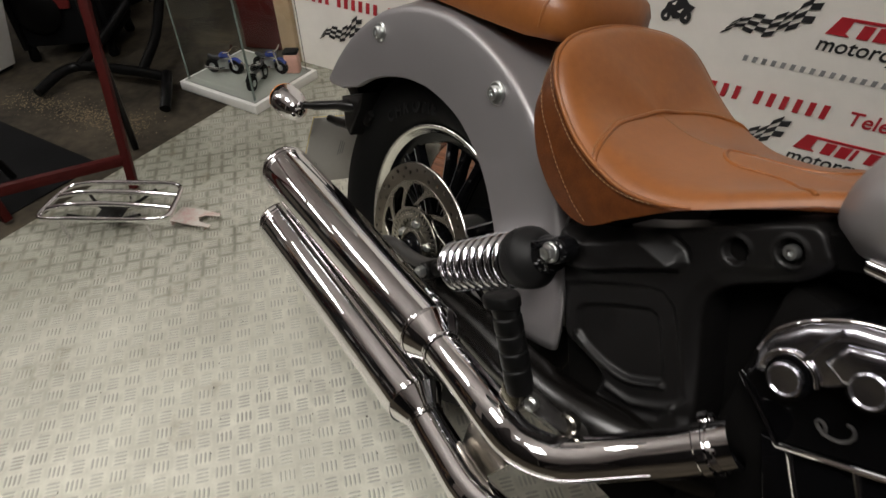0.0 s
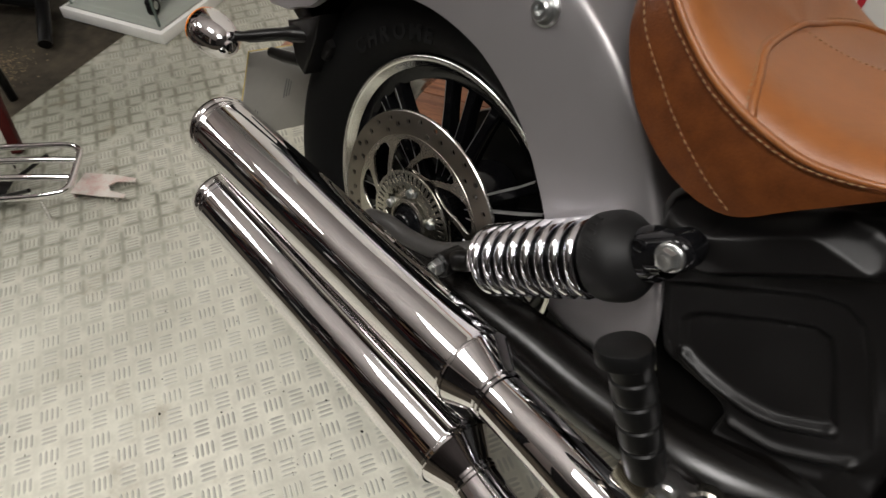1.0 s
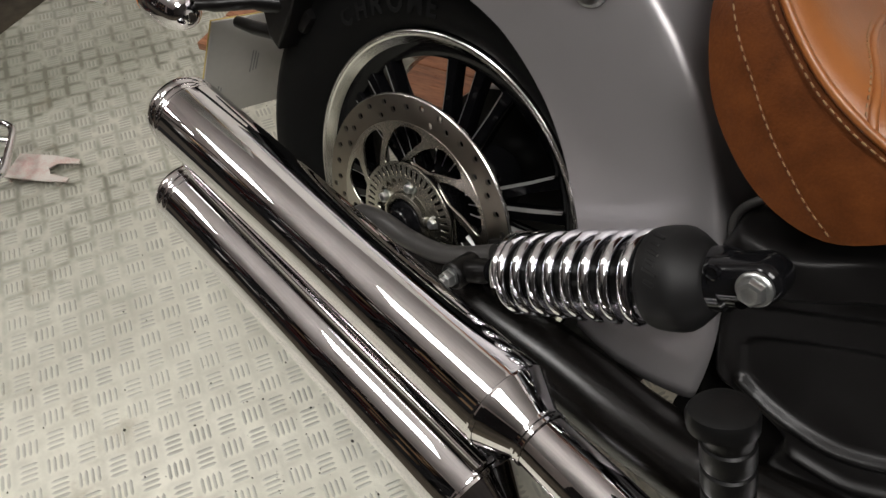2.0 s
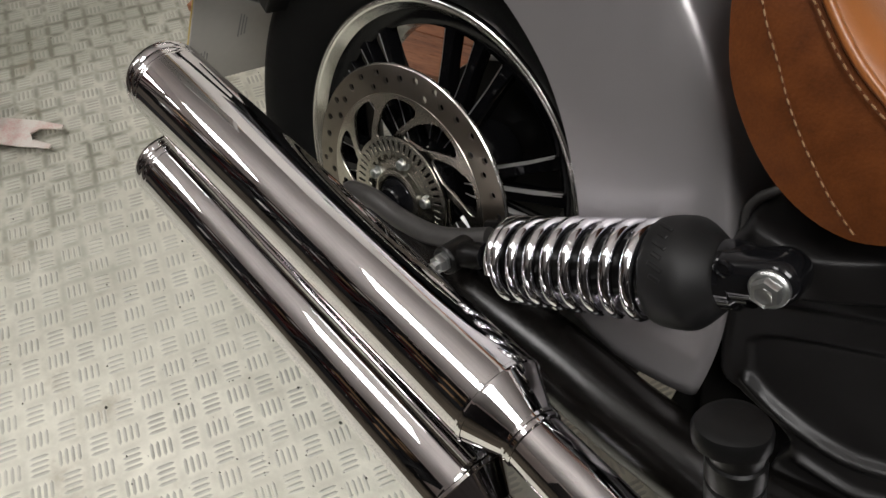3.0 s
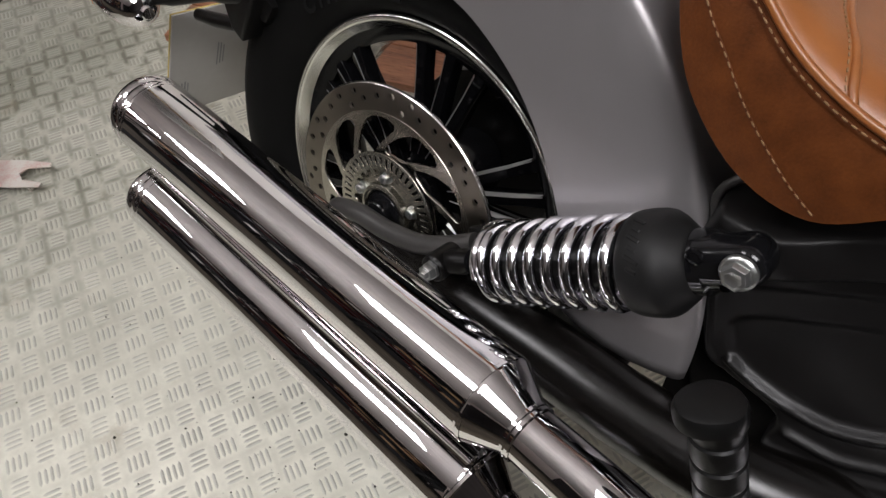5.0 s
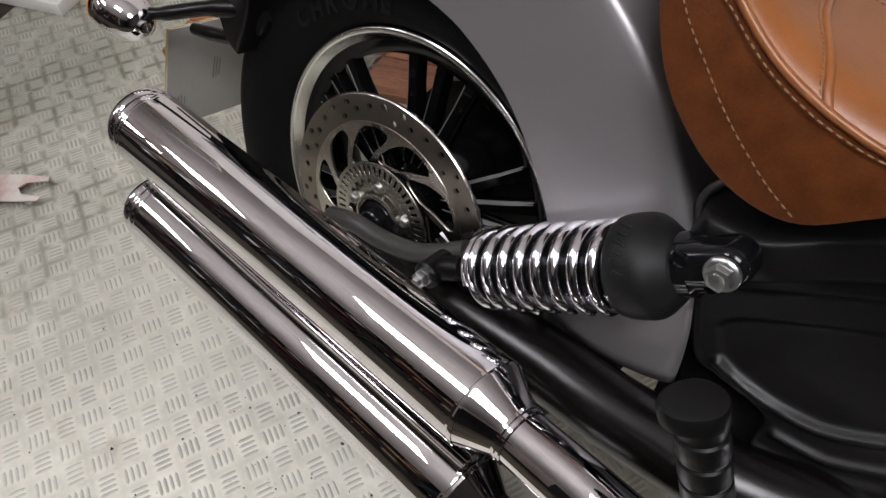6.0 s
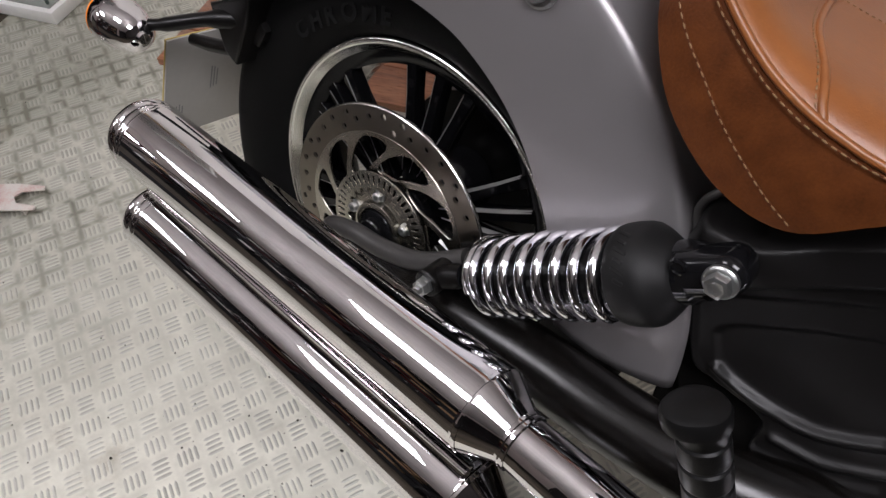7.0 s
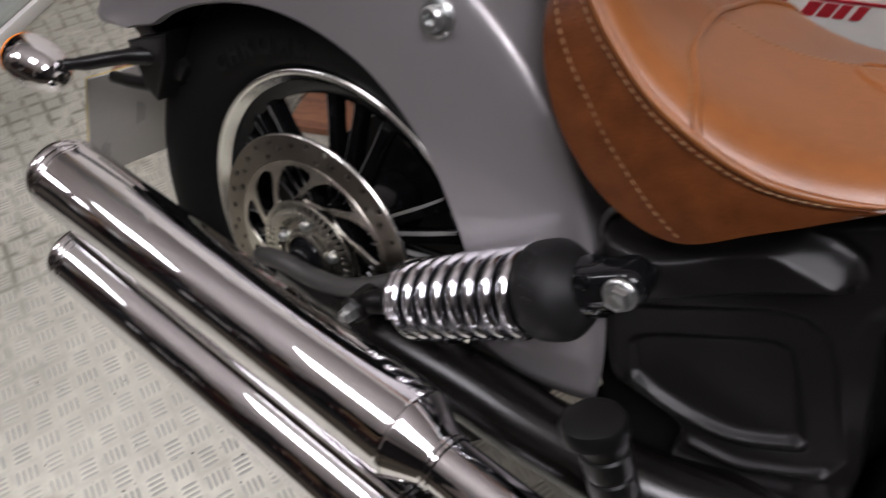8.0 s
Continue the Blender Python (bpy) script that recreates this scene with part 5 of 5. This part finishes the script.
toy_bike(CASE @ pose(-0.10, 0.12, 0, 0, 0, -70), DARK_CLOTH, "small dark toy motorcycle, seen end on")
toy_bike(CASE @ pose(-0.13, 0.215, 0, 0, 0, 10), BLUE, "small blue toy motorcycle behind the others")
b = thing("toy_box", "small peach-coloured toy box in the case", "toy", CASE @ pose(-0.060, 0.255, 0, 0, 0, 30))
part("box_body", box((0.05, 0.04, 0.07), (0, 0, 0.035), 0.006), TAN, b)
part("box_lid", box((0.052, 0.042, 0.012), (0, 0, 0.076), 0.004), DARK_CLOTH, b)


def tall_board(name, label, category, m, size, mat):
    ob = thing(name, label, category, m)
    part("panel", box(size, (0, 0, size[2] / 2), 0.004), mat, ob)
    return ob


red = tall_board("red_board", "dark red painted board behind the display case", "board", Matrix.Translation((-1.69, 0.30, 0)) @ Matrix.Rotation(radians(40), 4, "Z"), (0.24, 0.02, 1.3), RED_STEEL)
part("pale_stripe", box((0.012, 0.004, 0.16), (0.0, -0.0125, 0.30), turn=Matrix.Rotation(-0.5, 4, "Y")), PALE_WOOD, red)
tall_board("timber_post", "pale bare timber post standing upright", "post", Matrix.Translation((-1.535, 0.315, 0)) @ Matrix.Rotation(radians(40), 4, "Z"), (0.06, 0.05, 1.6), PALE_WOOD)


def luggage_rack():
    """Chrome rack lying on the floor, with a card tag."""
    ob = thing("luggage_rack", "chrome tubular luggage rack lying on the floor", "luggage rack", Matrix.Translation((-0.905, -0.487, 0)) @ Matrix.Rotation(radians(51.5), 4, "Z"))
    L, Wd, Z = 0.175, 0.082, 0.074
    ringp = []
    for k in range(48):
        g = 2 * math.pi * k / 48
        c, q = math.cos(g), math.sin(g)
        ex = 0.32
        x, y = L * math.copysign(abs(c) ** ex, c), Wd * math.copysign(abs(q) ** ex, q)
        ringp.append((x * (1 - 0.05 * (y / Wd)), y, Z - 0.016 * max(0, (-x / L) - 0.4)))
    part("outer_tube", rings(bmesh.new(), [[Vector(p) + (Vector((p[0], p[1], 0)).normalized() * math.cos(t) + Vector((0, 0, 1)) * math.sin(t)) * 0.0072 for t in (2 * math.pi * j / 10 for j in range(10))] for p in ringp], cyclic=True), CHROME, ob, "bent chrome tube", auto=80)
    for y in (-0.028, 0.026):
        part("cross_bar", tube(spline([(-L + 0.004, y, Z - 0.010), (-0.10, y, Z + 0.004), (0.0, y, Z + 0.009), (0.10, y, Z + 0.006), (L - 0.004, y, Z)], 5), 0.0072, 10), CHROME, ob, "chrome bar", auto=80)
    for y in (-0.06, 0.05):
        part("mount_strut", tube(spline([(0.10, y, Z), (0.02, y * 0.5, 0.035), (-0.05, y * 0.4, 0.030), (-0.10, y, Z - 0.006)], 5), 0.0045, 8), BLACK, ob, "dark mounting strut")
    part("mount_plate", box((0.07, 0.06, 0.006), (-0.015, 0, 0.034), 0.002), BLACK, ob)
    for x, y in ((-0.12, -0.07), (0.12, -0.07), (0.02, 0.05)):
        part("foot", tube([(x, y, Z - 0.004), (x * 0.95, y, 0.0)], 0.0042, 8), CHROME, ob)
    return ob


rack = luggage_rack()
tag = thing("fork_card", "pink and white forked card lying by the rack", "card", Matrix.Translation((-0.785, -0.322, 0)) @ Matrix.Rotation(radians(38), 4, "Z"))
outline = [(-0.055, -0.034), (0.012, -0.034), (0.066, -0.030), (0.068, -0.020), (0.028, -0.014), (0.018, 0.0), (0.028, 0.014), (0.068, 0.020), (0.066, 0.030), (0.012, 0.034), (-0.055, 0.030)]
part("card", prism(outline, 0.016, 0.019, 0.0006, "xy", segments=1), PINK, tag)
part("card_fold", prism([(-0.055, -0.03), (-0.05, -0.03), (-0.05, 0.03), (-0.055, 0.03)], 0.0, 0.017, 0.0, "xy"), PINK, tag)
part("card_fold", prism([(0.040, -0.028), (0.044, -0.028), (0.044, -0.018), (0.040, -0.018)], 0.0, 0.017, 0.0, "xy"), PINK, tag)

# dark mat beside the plate
mat = thing("floor_mat", "dark grey rubber mat on the concrete", "mat", Matrix.Rotation(GRID, 4, "Z"))
part("mat_sheet", box((0.62, 0.72, 0.004), (-1.335 - 0.31, -0.115 - 0.36 + 0.20, -0.0025 + 0.0), 0.001, segments=1), DARK_CLOTH, mat)


def red_frame():
    """Red steel trestle of which the lower part shows."""
    ob = thing("steel_trestle", "dark red painted steel trestle with black inner legs", "trestle")
    a, b = Vector((-1.045, -0.415, 0.0)), Vector((-1.098, -0.745, 0.0))
    ta, tb = Vector((-1.165, -0.349, 0.52)), Vector((-1.22, -0.80, 0.52))
    ta, tb = a.lerp(ta, 1.7), b.lerp(tb, 1.7)
    for p, q in ((a, ta), (b, tb)):
        d = (q - p)
        part("leg", box((0.024, 0.024, d.length), (p + q) / 2 + Vector((0, 0, 0.004)), 0.003, turn=d.to_track_quat("Z", "X").to_matrix().to_4x4()), RED_STEEL, ob)
    p, q = a.lerp(ta, 0.10), b.lerp(tb, 0.10)
    d = q - p
    part("cross_bar", box((0.030, 0.020, d.length), (p + q) / 2, 0.003, turn=d.to_track_quat("Z", "X").to_matrix().to_4x4()), RED_STEEL, ob)
    for p, q in ((Vector((-1.274, -0.352, 0)), Vector((-1.114, -0.366, 0.85))), (Vector((-1.334, -0.70, 0)), Vector((-1.106, -0.87, 0.85)))):
        part("inner_leg", tube([p, q], 0.011, 10), BLACK, ob, "thin black inner leg")
    part("top_bar", tube([ta, tb], 0.014, 10), RED_STEEL, ob)


red_frame()


STAND_BLACK = material("black_stand_paint", (0.0035, 0.0035, 0.0035), 0.35, 0.0, 0.2, 20, spec=0.14)


def paddock_stand():
    ob = thing("paddock_stand", "black tubular paddock stand on the floor", "stand")
    for pts in ([(-1.83, -0.54, 0.02), (-1.89, -0.44, 0.045), (-1.88, -0.36, 0.05), (-1.72, -0.22, 0.05), (-1.60, -0.14, 0.05)], [(-1.43, -0.205, 0.02), (-1.50, -0.17, 0.05), (-1.60, -0.135, 0.06)],
                [(-1.88, -0.38, 0.05), (-1.98, -0.25, 0.10), (-2.05, -0.12, 0.18)], [(-1.70, -0.20, 0.05), (-1.80, -0.10, 0.12), (-2.00, 0.0, 0.20)]):
        part("tube", tube(spline(pts, 5), 0.018, 12), STAND_BLACK, ob)
    part("chrome_knob", lathe([(0.01, 0), (0.018, 0.006), (0.018, 0.03), (0.01, 0.036)], (-1.95, -0.05, 0.20), (0.3, -0.6, 0.7), 20), CHROME, ob, "bright metal knob")


paddock_stand()
cab = thing("white_cabinet", "white painted cabinet with a slanting side, standing on the floor", "cabinet", Matrix.Translation((-2.169, -0.564, 0)) @ Matrix.Rotation(radians(33), 4, "Z"))
part("cabinet_body", prism([(-0.50, 0.015), (0.0, 0.015), (0.42, 1.20), (-0.50, 1.20)], -0.12, 0.0, 0.004), WHITE_PAINT, cab)
part("plinth", box((0.48, 0.10, 0.015), (-0.25, -0.06, 0.0075)), DARK_CLOTH, cab)
dark = thing("tool_cabinet", "black tool cabinet in shadow", "cabinet", Matrix.Translation((-2.55, 0.0, 0)) @ Matrix.Rotation(radians(23), 4, "Z"))
part("cabinet_body", box((0.40, 1.30, 1.3), (-0.2, 0.38, 0.65), 0.006), DARK_CLOTH, dark)
for k in range(4):
    part("drawer_front", box((0.012, 1.2, 0.24), (0.008, 0.38, 0.22 + 0.28 * k), 0.004), GLOSS, dark)
generator = thing("generator", "black portable generator with red parts, standing in shadow", "generator", pose(-2.218, -0.301, 0, 0, 0, 61.5))
part("engine_case", box((0.36, 0.28, 0.30), (0, 0, 0.20), 0.03), DARK_CLOTH, generator, "black engine case")
part("fuel_tank", box((0.30, 0.24, 0.10), (0, 0.01, 0.40), 0.035), STAND_BLACK, generator, "black fuel tank")
part("pull_starter", lathe([(0.085, 0), (0.085, 0.02), (0.06, 0.035), (0.02, 0.04)], (-0.06, -0.14, 0.20), (0, -1, 0), 24), STAND_BLACK, generator)
part("red_cover", box((0.09, 0.02, 0.07), (0.02, -0.145, 0.235), 0.008), TOY_RED, generator, "red plastic cover")
part("red_cover", box((0.02, 0.02, 0.13), (-0.11, -0.145, 0.215), 0.006), TOY_RED, generator, "red plastic cover")
for x in (-0.15, 0.15):
    for y in (-0.12, 0.12):
        part("foot", lathe([(0.018, 0), (0.022, 0.01), (0.016, 0.055)], (x, y, 0), (0, 0, 1), 12), STAND_BLACK, generator)
    part("frame_tube", tube(spline([(x, -0.16, 0.06), (x, -0.165, 0.40), (x, -0.10, 0.48), (x, 0.10, 0.48), (x, 0.165, 0.40), (x, 0.16, 0.06)], 4), 0.011, 10), STAND_BLACK, generator, "black tubular carrying frame")


# ---- unseen racks and goods, added for the clutter mirrored in the chrome ----
RACK_STEEL = material("black_rack_steel", (0.010, 0.010, 0.011), 0.5, 0.2, 0.2, 12, bump=0.1)
CARD = material("brown_cardboard", (0.36, 0.235, 0.13), 0.75, 0.0, 0.2, 9, bump=0.2)


def storage_rack():
    ob = thing("storage_rack", "unseen black rack with cupboards and shelves, added for the chrome reflections", "storage rack", group="storage racks")
    for x in (-0.63, 0.63):
        for y in (-0.22, 0.22):
            part("upright", box((0.04, 0.04, 3.1), (x, y, 1.55), 0.004, segments=1), RACK_STEEL, ob)
    for z in SHELVES:
        part("shelf", box((1.22, 0.40, 0.03), (0, 0, z - 0.015), 0.003, segments=1), RACK_STEEL, ob)
    part("back_panel", box((1.22, 0.012, 2.25), (0, -0.212, 1.92)), RACK_STEEL, ob)
    body = part("cupboard", box((1.20, 0.38, 0.74), (0, 0, 0.42), 0.004, segments=1), RACK_STEEL, ob, "black steel cupboard")
    for x in (-0.30, 0.30):
        part("cupboard_door", box((0.585, 0.018, 0.70), (x, 0.200, 0.42), 0.004, segments=1), RACK_STEEL, body)
        part("handle", box((0.012, 0.012, 0.12), (x * 0.2, 0.214, 0.55), 0.003, segments=1), ZINC, body, "bright metal handle")
    return ob


SHELVES = (0.83, 1.36, 1.90, 2.44, 3.00)
rng = random.Random(11)
rack = storage_rack()
for k in range(4):
    m = Matrix.Translation((-1.75 - 1.36 * k, -4.55, 0)) @ Matrix.Rotation(radians(rng.uniform(-1, 1)), 4, "Z")
    if k == 0:
        rack.matrix_basis = m
    else:
        copy_thing(rack, m)
    for z in SHELVES[:4]:
        x = -0.58
        while x < 0.36:
            w, h = rng.uniform(0.14, 0.40), rng.uniform(0.12, 0.36)
            name, mat, label = rng.choice((("storage_box", CARD, "brown cardboard box standing on a rack shelf"), ("storage_box", WHITE_PAINT, "white box standing on a rack shelf"), ("crate", RACK_STEEL, "black plastic crate on a rack shelf"),
                                           ("crate", DARK_CLOTH, "dark grey crate on a rack shelf"), ("crate", RED_STEEL, "dark red crate on a rack shelf")))
            if rng.random() < 0.8:
                b = thing(name, label, "box" if name == "storage_box" else "crate", m @ Matrix.Translation((x + w / 2, rng.uniform(-0.03, 0.05), z)), group="goods on the racks")
                part("body", box((w, 0.28, h), (0, 0, h / 2), 0.006, segments=1), mat, b)
                part("lid", box((w + 0.012, 0.292, 0.03), (0, 0, h + 0.015), 0.006, segments=1), mat, b)
            x += w + rng.uniform(0.03, 0.16)


# ---- raised bars of the tread plate ----
TREAD = material("worn_tread_bar", (0.58, 0.575, 0.50), 0.52, 0.20, 0.15, 5, second=(0.31, 0.305, 0.265), spots=0.48)
place = TREAD.node_tree.nodes.new("ShaderNodeNewGeometry")
for q in [n for n in TREAD.node_tree.nodes if n.bl_idname == "ShaderNodeTexNoise"]:
    TREAD.node_tree.links.new(place.outputs["Position"], q.inputs["Vector"])
# The far bars take the same painted darkening as the plate.
grime_and_dimming(TREAD, 0.0545, 0.0, 0.0, 0.0)
A = 0.0545
bars = []
for i in range(-24, 22):
    for j in range(-24, 22):
        for off, ang in ((0.0, -45), (0.5, 45)):
            cu, cv = (i + off) * A - 0.004, (j + off) * A + 0.010
            if cu < -1.23 or cu > 0.43 or cv < -0.775 or cv > 1.0:
                continue
            c, q = math.cos(radians(ang)), math.sin(radians(ang))
            for k in range(4):
                o = (k - 1.5) * 0.0082
                bars.append((cu - q * o, cv + c * o, ang))
RING = ((-0.0130, 0.0), (-0.0085, -0.0024), (0.0085, -0.0024), (0.0130, 0.0), (0.0085, 0.0024), (-0.0085, 0.0024))
TOPS = ((-0.0078, 0.0), (0.0078, 0.0))
FACES = ((0, 1, 6), (1, 2, 7, 6), (2, 3, 7), (3, 4, 7), (4, 5, 6, 7), (5, 0, 6))
focus = PLATE_M.inverted() @ Vector((-0.10, -0.42, 0))
bars.sort(key=lambda q: (q[0] - focus.x) ** 2 + (q[1] - focus.y) ** 2)
one = bpy.data.meshes.new("tread_bar")
one.from_pydata([(x, y, 0.0) for x, y in RING] + [(x, y, 0.0007) for x, y in TOPS], [], FACES)
one.materials.append(TREAD)
for u, v, ang in bars[:296]:
    ob = new("tread_bar", one)
    ob.parent = plate
    ob.matrix_basis = pose(u, v, 0.0, 0, 0, ang)
vs, fs = [], []
for u, v, ang in bars[296:]:
    c, q = math.cos(radians(ang)), math.sin(radians(ang))
    n0 = len(vs)
    vs += [(u + c * x - q * y, v + q * x + c * y, 0.0) for x, y in RING] + [(u + c * x - q * y, v + q * x + c * y, 0.0007) for x, y in TOPS]
    fs += [tuple(n0 + f for f in face) for face in FACES]
rest = bpy.data.meshes.new("tread_bars")
rest.from_pydata(vs, [], fs)
ob = part("tread_bars", rest, TREAD, plate, smooth=False)
tagged(ob, kind="stuff")


# ---- dirt on the floor ----
SAND = material("pale_sawdust", (0.20, 0.155, 0.095), 0.9, 0.0, 0.3, 90, spec=0.1)
bm = bmesh.new()
rng = random.Random(9)
trail = spline([(-1.90, -0.62, 0), (-1.79, -0.53, 0), (-1.69, -0.47, 0), (-1.60, -0.43, 0), (-1.54, -0.40, 0), (-1.46, -0.30, 0), (-1.40, -0.35, 0)], 6)
for k in range(1800):
    c = trail[rng.randrange(len(trail))]
    x, y, r = c.x + rng.gauss(0, 0.034), c.y + rng.gauss(0, 0.032), rng.choice((0.0008, 0.0012, 0.0016, 0.0026))
    base = [bm.verts.new((x + r * rng.uniform(0.7, 1.3) * math.cos(1.257 * i), y + r * rng.uniform(0.7, 1.3) * math.sin(1.257 * i), -0.0045)) for i in range(5)]
    tip = bm.verts.new((x, y, -0.0040 + 0.5 * r))
    for i in range(5):
        bm.faces.new((base[i], base[(i + 1) % 5], tip))
tagged(part("sawdust", bm, SAND, smooth=False), "pale sawdust and crumbs scattered on the concrete", "dirt", kind="stuff")
GRIT = material("dark_grit", (0.03, 0.027, 0.022), 0.8, 0.0, 0.3, 60, spec=0.1)
bm = bmesh.new()
spots = [(-0.207, -0.477), (0.040, -0.251), (0.125, -0.276), (-0.043, -0.262), (-0.279, -0.312), (-0.238, -0.637), (-0.718, -0.593), (-0.124, -0.492), (-0.105, -0.304), (-0.141, -0.400), (-0.183, -0.345),
         (-0.349, -0.243), (-0.394, -0.374), (-0.131, -0.242), (-0.621, -0.422), (-0.285, -0.288), (-0.387, -0.240), (-0.142, -0.796)]
rng = random.Random(4)
known = len(spots)
while len(spots) < 120:
    spots.append((rng.gauss(-0.05, 0.16), rng.gauss(-0.33, 0.09)))
while len(spots) < 280:
    spots.append((rng.uniform(-1.2, 0.25), rng.uniform(-1.0, 0.3)))
for k, (x, y) in enumerate(spots):
    r = (0.0030 if k < 4 else 0.0021) if k < known else rng.choice((0.0006, 0.0008, 0.0010, 0.0016))
    n = 7
    loop = [(x + r * rng.uniform(0.6, 1.4) * math.cos(2 * math.pi * i / n), y + 0.7 * r * rng.uniform(0.6, 1.4) * math.sin(2 * math.pi * i / n), 0.0) for i in range(n)]
    base = [bm.verts.new(p) for p in loop]
    tip = bm.verts.new((x, y, 0.0006 + 0.5 * r))
    for i in range(n):
        bm.faces.new((base[i], base[(i + 1) % n], tip))
tagged(part("grit", bm, GRIT, smooth=False), "dark grit and crumbs scattered on the plate", "dirt", kind="stuff")
